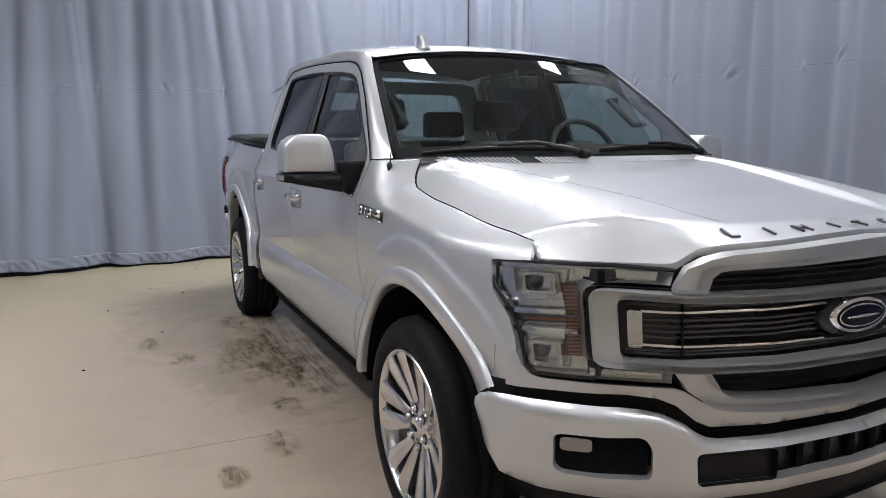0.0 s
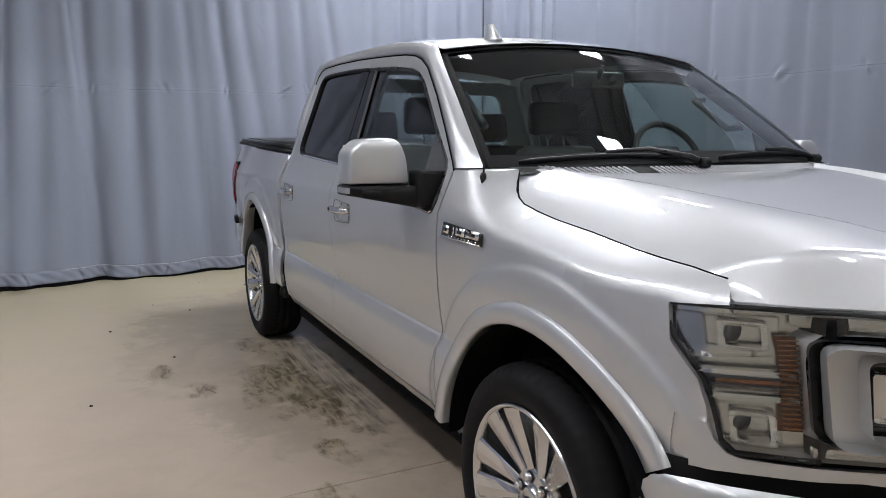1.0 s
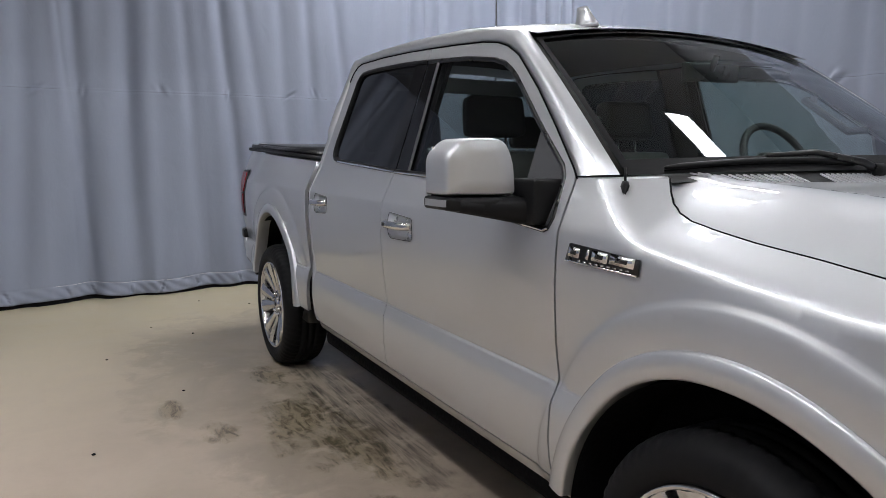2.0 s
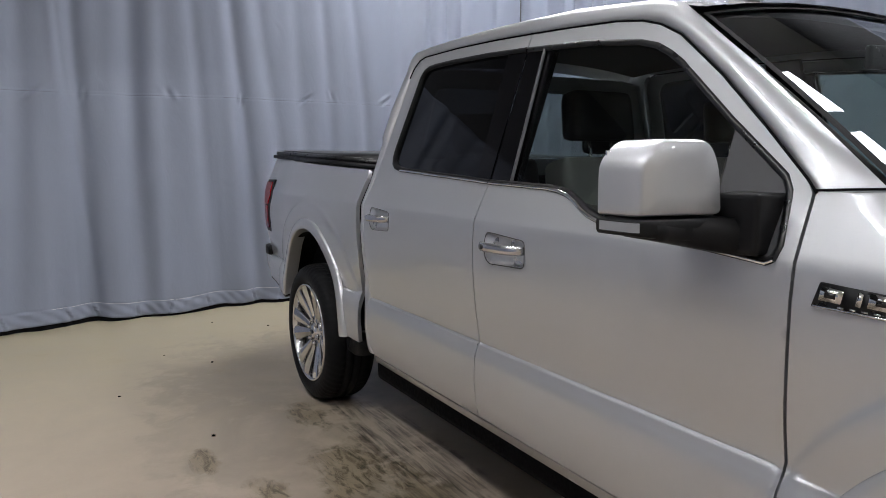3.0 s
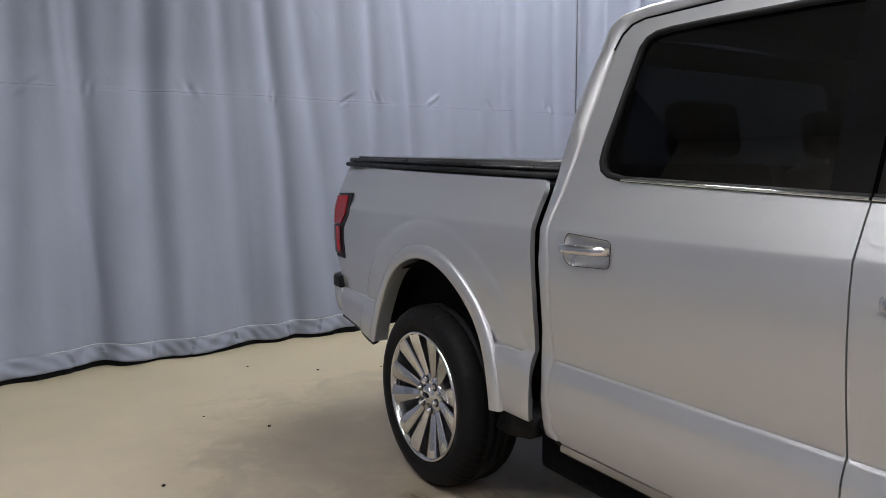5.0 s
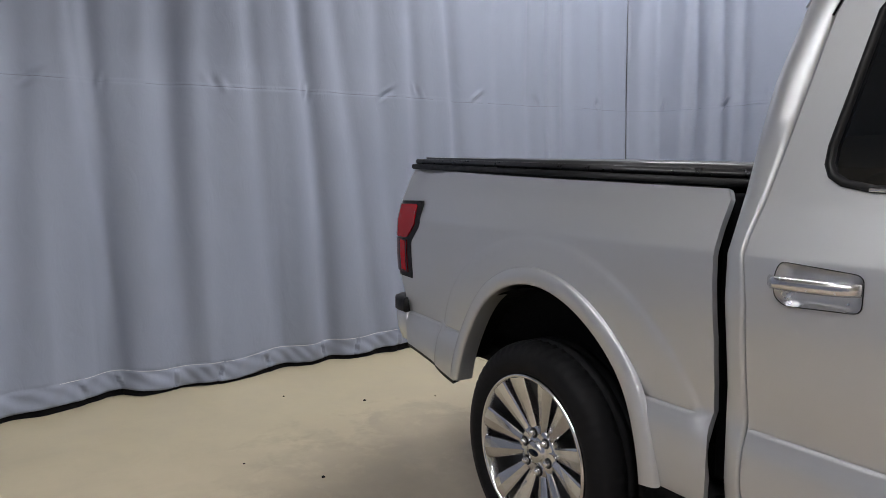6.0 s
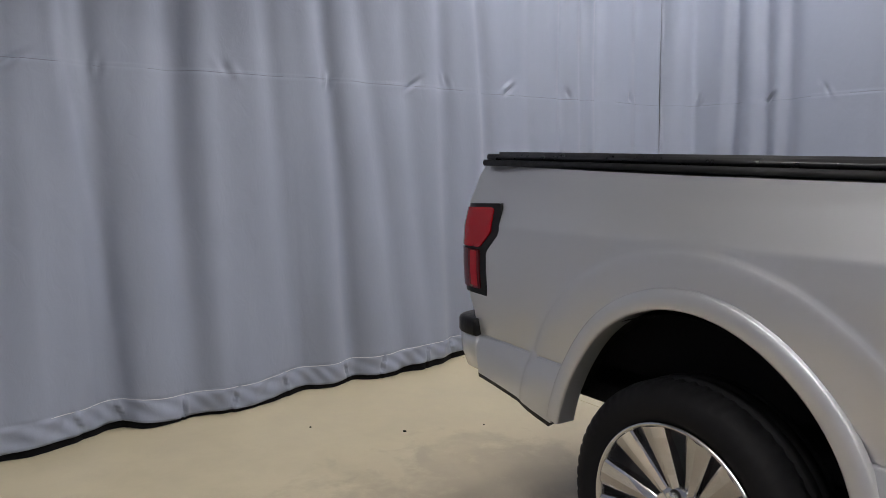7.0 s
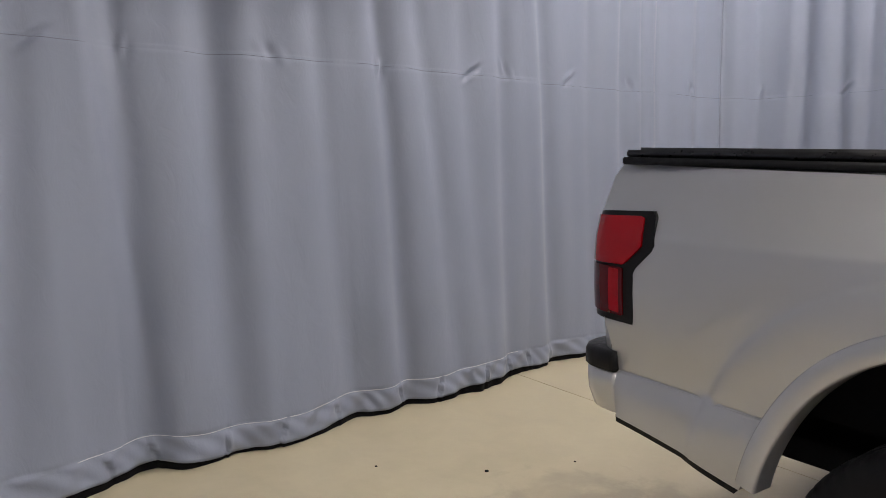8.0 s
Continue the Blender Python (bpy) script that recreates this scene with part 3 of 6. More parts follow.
def side_surf(sign, off=0.0):
    return lambda x, z: (x, sign * (side(x, z) + off), z)


class Plan:
    """A curve in plan across the nose, by its length from the middle."""
    def __init__(self, pts):
        ys = np.linspace(0, pts[-1][0], 400)
        f = table(pts, 0.05)
        xs = f(ys)
        s = np.concatenate([[0], np.cumsum(np.hypot(np.diff(xs), np.diff(ys)))])
        self.s, self.xs, self.ys = s, xs, ys

    def at(self, y):
        return np.sign(y) * np.interp(np.abs(y), self.ys, self.s)

    def xy(self, s):
        a = np.abs(s)
        return np.interp(a, self.s, self.xs), np.sign(s) * np.interp(a, self.s, self.ys)


FASCIA = Plan([(0, -0.945), (0.3, -0.925), (0.565, -0.85), (0.75, -0.715), (0.87, -0.585), (0.915, -0.52), (0.938, -0.47), (0.948, -0.42), (0.952, -0.36)])
BUMPER = Plan([(0, -1.01), (0.3, -0.99), (0.55, -0.93), (0.75, -0.80), (0.843, -0.695), (0.92, -0.59), (0.96, -0.50), (0.972, -0.44), (0.977, -0.36)])


def nose_surf(plan, off=0.0, lean=1.0):
    def f(s, z):
        s, z = np.asarray(s, float), np.asarray(z, float)
        x, y = plan.xy(s)
        x = x + lean * 0.05 * np.clip(z - 0.8, -0.05, 1) / 0.28 * smoothstep(0.45, 0.85, np.abs(y)) - off
        x = x + lean * 0.045 * smoothstep(0.84, 0.91, np.abs(y)) * np.clip((z - 0.9) / 0.18, 0, 1)
        return x, y, z
    return f


def on_plan(plan, pts):
    """Points (y, z) of the nose as (length, z)."""
    return [(float(plan.at(y)), z) for y, z in pts]


truck = tagged(new("pickup_truck"), "silver four-door pickup truck with chrome trim, parked on concrete", "pickup truck")


def both(name, outline, mat, step=0.03, holes=(), flange=0.02, label="", off=0.0):
    """A side panel and its mirror image."""
    made = []
    for sign in (1, -1):
        made.append(part(name, sheet(outline, side_surf(sign, off), step, holes, flange, flip=sign > 0, lines=(0.748, 1.205) if step < 0.025 and name != "front_fender" else (0.748,) if step < 0.025 else (), rings=((*FRONT_C, 0.705), (*REAR_C, 0.765)) if step < 0.025 else ()), mat, truck, label))
    return made


def arc(c, r, a0, a1, n=28, rz=None):
    return [(c[0] + r * math.cos(radians(a0 + (a1 - a0) * i / n)), c[1] + (rz or r) * math.sin(radians(a0 + (a1 - a0) * i / n))) for i in range(n + 1)]


# front fender: door gap, bottom, wheel opening, lamp edge, hood gap
fender_top = [(-0.572, 1.094), (-0.56, 1.12), (-0.535, 1.142), (-0.45, 1.156), (-0.276, 1.175), (-0.1, 1.199), (0.05, 1.217), (0.17, 1.235), (0.24, 1.248), (0.29, 1.264), (0.325, 1.284), (0.36, 1.312), (0.385, 1.335), (0.395, 1.345)]
front_arch = arc(FRONT_C, 0.565, -2, 148, 36)
fender = [(0.604, 0.47), (0.604, 0.83), (0.597, 1.03), (0.596, 1.20), (0.606, 1.343)] + fender_top[::-1]
fender += [(-0.455, 1.084), (-0.470, 1.0), (-0.538, 0.925), (-0.560, 0.87), (-0.563, 0.834)]
fender += [(-0.50, 0.842)] + front_arch[::-1][0:] + [(0.565, 0.47)]
fenders = both("front_fender", fender, PAINT, 0.022)
for sign in (1, -1):
    rows = [[(x, sign * (float(side(x, 1.3445)) * (1 - t) + 0.775 * t), 1.3445 + 0.006 * t ** 0.6) for t in (0, 0.15, 0.5, 1)] for x in np.linspace(0.394, 0.62, 16)]
    part("fender_cap", loft(rows if sign > 0 else [r[::-1] for r in rows]), PAINT, truck)

# doors
front_door = [(0.612, 0.47), (1.8432, 0.47), (1.8432, 1.326), (1.50, 1.317), (1.436, 1.311), (1.39, 1.301), (1.348, 1.285), (1.30, 1.262), (1.26, 1.247), (1.21, 1.235), (1.168, 1.228), (0.974, 1.212), (0.80, 1.20), (0.665, 1.188), (0.645, 1.20), (0.638, 1.23), (0.66, 1.345), (0.68, 1.378), (0.866, 1.511), (1.08, 1.675), (1.13, 1.706), (1.19, 1.735), (1.27, 1.757), (1.50, 1.787), (1.8432, 1.812),
              (1.8432, 1.859), (1.629, 1.846), (1.40, 1.828), (1.279, 1.81), (1.20, 1.787), (1.11, 1.744), (0.933, 1.617), (0.771, 1.485), (0.632, 1.366), (0.614, 1.34), (0.604, 1.20), (0.605, 1.03), (0.612, 0.83)]
rear_door = [(1.8478, 0.47), (2.80, 0.47), (2.835, 0.52), (2.845, 0.60), (2.840, 0.85), (2.842, 1.08), (2.858, 1.20), (2.857, 1.25), (2.842, 1.352), (2.819, 1.518), (2.803, 1.639), (2.782, 1.80), (2.765, 1.845), (2.735, 1.873), (2.69, 1.884), (2.40, 1.884), (2.101, 1.874), (1.8478, 1.860),
             (1.8478, 1.813), (2.10, 1.828), (2.40, 1.837), (2.56, 1.838), (2.62, 1.834), (2.655, 1.820), (2.675, 1.79), (2.70, 1.60), (2.718, 1.47), (2.716, 1.425), (2.70, 1.395), (2.665, 1.375), (2.60, 1.363), (2.40, 1.353), (1.8478, 1.327)]
def dish_outline(x0, x1, z0, z1):
    return rounded([(x0, z0 + 0.008), (x0, z1 - 0.012), (x1 - 0.012, z1), (x1, z1 - 0.03), (x1 - 0.002, z0 + 0.02), (x1 - 0.03, z0)], 0.022)
DISH_F, DISH_R = (1.528, 1.765, 1.056, 1.165), (2.560, 2.770, 1.090, 1.195)
front_doors = both("front_door", front_door, PAINT, 0.022, [dish_outline(*DISH_F)])
rear_doors = both("rear_door", rear_door, PAINT, 0.022, [dish_outline(*DISH_R)])

# bed sides
rear_arch = arc(REAR_C, 0.545, 11, 173, 40, 0.63)
bed = [(2.955, 0.50), (3.05, 0.50)] + [(3.12, 0.50)] + rear_arch[::-1][1:-1] + [(4.215, 0.535), (4.43, 0.568), (4.69, 0.597), (4.725, 0.78), (4.73, 0.84), (4.755, 0.925),
       (4.632, 0.918), (4.628, 0.94), (4.628, 1.085), (4.618, 1.102), (4.556, 1.16), (4.546, 1.18), (4.560, 1.265), (4.575, 1.284), (4.80, 1.277), (4.80, 1.32), (4.79, 1.39), (4.765, 1.432), (4.70, 1.428), (3.739, 1.389), (3.211, 1.372), (2.962, 1.364), (2.950, 1.34), (2.952, 1.267), (2.946, 1.15), (2.937, 0.97), (2.940, 0.84), (2.952, 0.72), (2.945, 0.60)]
bed_sides = both("bed_side", bed, PAINT, 0.022)

# rocker under the doors
rocker = [(0.50, 0.405), (2.83, 0.425), (2.80, 0.463), (0.56, 0.463)]
both("rocker_panel", rocker, PAINT, 0.03)


# wheel arch lips
def lip(c, r, rz, a0, a1, w, sign):
    rows = []
    ang = np.radians(np.linspace(a0, a1, 57))
    base = side(c[0] + (r + 0.045) * np.cos(ang), np.maximum(c[1] + (rz + 0.045) * np.sin(ang), 0.56))
    kern = np.hanning(17) / np.hanning(17).sum()
    base = np.convolve(np.pad(base, 8, mode="edge"), kern, "valid")
    for a, yb in zip(ang, base):
        ca, sa = math.cos(a), math.sin(a)
        row = []
        for k, (dr, dy) in enumerate(((w, -0.006), (w - 0.002, 0.010), (w - 0.007, 0.015), (w * 0.55, 0.019), (0.006, 0.021), (0.0, 0.017), (-0.002, 0.008), (-0.003, -0.06))):
            x, z = c[0] + (r + dr) * ca, c[1] + (rz + dr) * sa
            row.append((x, sign * (float(yb) + dy), z))
        rows.append(row if sign > 0 else row[::-1])
    return loft(rows)


for sign in (1, -1):
    part("wheel_arch_lip", lip(FRONT_C, 0.525, 0.525, 6, 148, 0.066, sign), PAINT, truck)
    part("wheel_arch_lip", lip(REAR_C, 0.505, 0.59, 12, 174, 0.062, sign), PAINT, truck)
    for c, r in ((FRONT_C, 0.515), (REAR_C, 0.57)):
        rows = [[(c[0] + (r - 0.03 * (k == 5)) * math.cos(radians(a)), sign * (0.97 - 0.09 * k), c[1] + (r - 0.03 * (k == 5)) * math.sin(radians(a))) for k in range(6)] for a in (range(2, 176, 6) if c is FRONT_C else range(20, 158, 6))]
        part("wheel_well", loft(rows), VOID, truck)

# cab frame: the pillars and roof rails, from the door cut to the glass and roof edge
CROWN = table([(0.9, 1.845), (1.1, 1.880), (1.3, 1.931), (1.6, 1.969), (2.1, 1.987), (2.6, 1.989), (2.8, 1.977), (2.9, 1.955)], 0.12)


def roof_z(x, y):
    return CROWN(x) - 0.052 * (np.abs(y) / 0.68) ** 2.2


def ws(u, v):
    """The windshield: u across from -1 to 1, v up from 0 to 1."""
    u, v = np.asarray(u, float), np.asarray(v, float)
    k = 1 - np.abs(u) ** 2.2
    y = u * (0.848 + (0.715 - 0.848) * v)
    x = (0.490 - 0.20 * k) * (1 - v) + (1.105 - 0.0 * k) * v + 0.012 * np.sin(math.pi * v)
    z = (1.350 + 0.012 * k) * (1 - v) + (1.806 + 0.066 * k) * v + 0.02 * np.sin(math.pi * v)
    return x, y, z


cut = [(0.604, 1.343), (0.632, 1.372), (0.771, 1.491), (0.933, 1.623), (1.11, 1.750), (1.20, 1.793), (1.279, 1.816), (1.40, 1.834), (1.629, 1.852), (1.845, 1.866), (2.101, 1.880), (2.40, 1.890), (2.69, 1.890), (2.74, 1.879), (2.772, 1.85), (2.790, 1.80), (2.811, 1.639), (2.827, 1.518), (2.85, 1.352), (2.866, 1.25), (2.866, 1.20), (2.85, 1.08), (2.848, 0.85), (2.853, 0.60), (2.845, 0.52), (2.82, 0.47)]
rim = []
for i, (x, z) in enumerate(cut):
    if x < 1.15:
        v = (z - 1.343) / (1.793 - 1.343) * 0.97
        rim.append(tuple(float(c) for c in ws(1.0, v)))
    elif i <= 12:
        y = float(np.interp(x, [1.15, 1.5], [0.70, 0.668]))
        rim.append((min(x, 2.70) + (0.0 if x > 1.3 else -0.03), y, float(roof_z(x, y))))
    else:
        xo = {13: 2.81, 14: 2.868, 15: 2.892}.get(i, float(np.interp(z, [0.47, 1.15, 1.27, 1.38, 1.475, 1.67, 1.8], [2.898, 2.915, 2.916, 2.918, 2.918, 2.910, 2.896])))
        yo = float(side(xo, min(z, 1.83))) - (0.012 if z < 1.75 else 0.04)
        rim.append((xo, yo, z if i > 15 else {13: 1.915, 14: 1.885, 15: 1.82}[i]))
t_cut = np.concatenate([[0], np.cumsum([1] * (len(cut) - 1))])
pos = []
for i in range(len(cut) - 1):
    k = max(1, int(math.ceil(math.hypot(cut[i + 1][0] - cut[i][0], cut[i + 1][1] - cut[i][1]) / 0.03)))
    pos += [i + j / k for j in range(k)]
pos.append(len(cut) - 1)
for sign in (1, -1):
    rows = []
    for p in pos:
        x, z = np.interp(p, t_cut, [c[0] for c in cut]), np.interp(p, t_cut, [c[1] for c in cut])
        a = np.array([x, float(side(x, z)), z])
        b = np.array([np.interp(p, t_cut, [c[k] for c in rim]) for k in range(3)])
        m = (a + b) / 2
        out = np.array([0, 0.030, 0.030]) if z > 1.5 or x < 1.2 else np.array([0.02, 0.008, 0.0])
        out = out * (1.0 if np.linalg.norm(a - b) > 0.06 else 0.5) * (float(smoothstep(1.33, 1.46, z)) if x < 1.2 else 1.0)
        row = [a + np.array([0, -0.02, -0.004])] + [(1 - t) ** 2 * a + 2 * t * (1 - t) * (m + out) + t * t * b for t in np.linspace(0, 1, 8)]
        row = [(q[0], sign * q[1], q[2]) for q in row]
        rows.append(row if sign < 0 else row[::-1])
    part("cab_pillar", loft(rows), PAINT, truck)
    # dark tube drawn along the door cut for its shaded gap
    part("door_gap_line", tube([(x, sign * (float(side(x, z)) + 0.0008), z) for x, z in dense([(c[0], c[1] - 0.003) for c in cut[:16]], 0.03, False)], 0.0032, 6), VOID, truck)

# roof and its antenna
ys = np.linspace(-1, 1, 33)
rows = []
for x in np.linspace(1.088, 2.74, 44):
    x0 = x
    row = []
    for y in ys:
        yy = y * float(np.interp(x, [1.10, 1.15, 1.5], [0.705, 0.70, 0.668]))
        row.append((x, yy, float(roof_z(x, yy))))
    rows.append(row)
for k, (dx, dz) in enumerate(((0.03, -0.008), (0.06, -0.024), (0.085, -0.05), (0.10, -0.09))):
    rows.append([(2.74 + dx * 1.5, y * 0.668 * (1 + 0.02 * k), float(roof_z(2.74, y * 0.668)) + dz) for y in ys])
part("roof", loft([r[::-1] for r in rows]), PAINT, truck)
zf = float(roof_z(1.2, 0.4))
fin = part("antenna_fin", loft([[(1.20 + a * (1 - h ** 0.9 * 0.62) + h * 0.030, 0.4 + b * (1.15 - 0.62 * min(1, h * 1.6) ** 0.6), zf - 0.006 + 0.078 * h) for a, b in ((-0.07, 0), (-0.05, 0.018), (0.0, 0.026), (0.05, 0.024), (0.062, 0), (0.05, -0.024), (0.0, -0.026), (-0.05, -0.018))] for h in np.linspace(0, 1, 7)], True, True), PAINT, truck, "silver shark-fin antenna")

# rear of the cab, with its window
back = [(-0.90, 0.60), (0.90, 0.60), (0.90, 1.33), (0.72, 1.84), (0.60, 1.86), (-0.60, 1.86), (-0.72, 1.84), (-0.90, 1.33)]
backwin = rounded([(-0.66, 1.42), (0.66, 1.42), (0.58, 1.77), (-0.58, 1.77)], 0.06)
back_surf = lambda y, z: (2.885 - 0.075 * np.clip(np.asarray(z) - 1.35, 0, 1) ** 1.0 * 1.0, y, z)
part("cab_rear_panel", sheet(back, back_surf, 0.06, [backwin], 0.03), PAINT, truck)
rw = part("rear_window", sheet(backwin, lambda y, z: (back_surf(y, z)[0] - 0.004, y, z), 0.1, (), 0), SIDEGLASS, truck, "tinted rear window")
rw.visible_shadow = False

# windshield
uu = np.linspace(-0.985, 0.985, 41)
wsob = part("windshield", loft([[tuple(float(c) for c in ws(u, v)) for u in uu] for v in np.linspace(0.0, 0.985, 25)]), GLASS, truck, "large tilted clear windshield")
wsob.visible_shadow = False
# black painted border of the glass
for nm, us, vs in (("glass_border", np.linspace(-0.985, 0.985, 41), np.linspace(0.968, 0.985, 3)), ("glass_border", np.linspace(-0.985, 0.985, 41), np.linspace(0, 0.075, 4)), ("glass_border", np.linspace(0.962, 0.985, 3), np.linspace(0, 0.985, 25)), ("glass_border", np.linspace(-0.985, -0.962, 3), np.linspace(0, 0.985, 25))):
    part(nm, loft([[tuple(np.array(ws(u, v), float) + np.array((-0.003, 0.0, 0.004))) for u in us] for v in vs]), RUBBER, truck)

# hood
ZE = table([(0, 1.178), (0.257, 1.164), (0.45, 1.153), (0.52, 1.143), (0.575, 1.102), (0.9, 1.094)], 0.02)
GAP = table([(-1.0, 1.13), (-0.5, 1.152), (-0.276, 1.176), (-0.1, 1.201), (0.05, 1.219), (0.17, 1.237), (0.25, 1.252), (0.29, 1.266), (0.325, 1.286), (0.36, 1.314), (0.40, 1.346)], 0.03)


MIDDLE = table([(-1.1, 1.165), (-0.75, 1.202), (-0.5, 1.237), (-0.22, 1.274), (0.0, 1.303), (0.24, 1.333), (0.45, 1.35)], 0.1)
CREST = table([(-1.1, 1.175), (-0.7, 1.222), (-0.44, 1.268), (-0.2, 1.31), (0.1, 1.352), (0.3, 1.366), (0.45, 1.368)], 0.1)
YEDGE = table([(-0.70, 0.83)] + [(x, float(side(x, z)) - 0.008) for x, z in fender_top[2:]], 0.05)


def hood_rear(y):
    return np.minimum(0.388, 0.490 - 0.20 * (1 - (np.abs(y) / 0.848) ** 2.2) - 0.055)


def hood(y, t):
    y, t = np.asarray(y, float), np.asarray(t, float)
    s = FASCIA.at(y)
    xf, _, _ = nose_surf(FASCIA, 0.0)(s, ZE(np.abs(y)))
    xr = hood_rear(y)
    x = xf + (xr - xf) * t
    a = np.abs(y)
    n = a / 0.852
    w = YEDGE(x) / 0.848
    # a sunk middle between two raised shoulders that fall steeply to the fenders
    yi = np.interp(x, [-0.78, 0.3], [0.36, 0.63])
    step = 0.020 * smoothstep(-0.9, -0.5, x)
    shoulder = MIDDLE(x) + step + (CREST(x) - MIDDLE(x) - step) * smoothstep(yi, 0.74, a)
    top = MIDDLE(x) + (shoulder - MIDDLE(x)) * smoothstep(yi - 0.014, yi + 0.024, a)
    fall = np.clip((a - 0.52) / 0.328, 0, 1)
    top = GAP(x) - 0.004 + (top - GAP(x) + 0.004) * (1 - fall ** 2.3)
    d = (x - xf)
    k = d / (0.11 - 0.035 * smoothstep(0.45, 0.7, np.abs(y)))
    k = 0.5 * (k + 1 - np.sqrt((k - 1) ** 2 + 0.012))
    k = np.clip(k, 0, 1)
    z = ZE(np.abs(y)) + (top - ZE(np.abs(y))) * k
    return x, y * (1 + (w - 1) * smoothstep(0.4, 1.0, n)), z


hy = np.concatenate([np.linspace(-0.848, -0.81, 12), np.linspace(-0.80, 0.80, 161), np.linspace(0.81, 0.848, 12)])
ht = np.concatenate([np.linspace(0, 0.14, 18)[:-1], np.linspace(0.14, 1, 42)])
HY, HT = np.meshgrid(hy, ht)
hx_, hy_, hz_ = hood(HY, HT)
rows = [[(hx_[i, j], hy_[i, j], hz_[i, j]) for j in range(len(hy))] for i in range(len(ht))]
hv, hf = loft(rows)
# turned-down edges
def skirt(line, down):
    return loft([line, [(p[0], p[1], p[2] - down) for p in line]])
hoodob = part("hood", merge((hv, [f[::-1] for f in hf]), skirt(rows[0], 0.02), skirt([r[0] for r in rows], 0.03), skirt([r[-1] for r in rows], 0.03), skirt(rows[-1], 0.03)), PAINT, truck)

# dark tubes drawn for shaded gaps: hood to fender, foot of the windscreen pillar
for sign in (1, -1):
    part("hood_gap_line", tube([(x, sign * (1.0 if sign > 0 else 0.994) * (float(side(x, z)) - 0.004), z + 0.0005) for x, z in dense(fender_top[2:], 0.03, False)], 0.0022, 6), VOID, truck)
    a, b = np.array((0.607, float(side(0.606, 1.345)) + 0.001, 1.3465)), np.array((0.478, 0.852, 1.352))
    part("pillar_gap", tube([tuple((a + (b - a) * t) * (1, sign, 1)) for t in np.linspace(0, 1, 6)], 0.0028, 6), VOID, truck)

# inner dark shell that shows only through the gaps
part("engine_bay", box(-0.72, 0.5, -0.72, 0.72, 0.55, 1.08, 0.02), VOID, truck)
part("underbody", box(-0.3, 3.55, -0.62, 0.62, 0.34, 0.60, 0.02), VOID, truck)
# added block under the cab that keeps light off the floor
part("shade_block", box(0.52, 3.05, -0.83, 0.83, 0.27, 0.42, 0.03), VOID, truck)

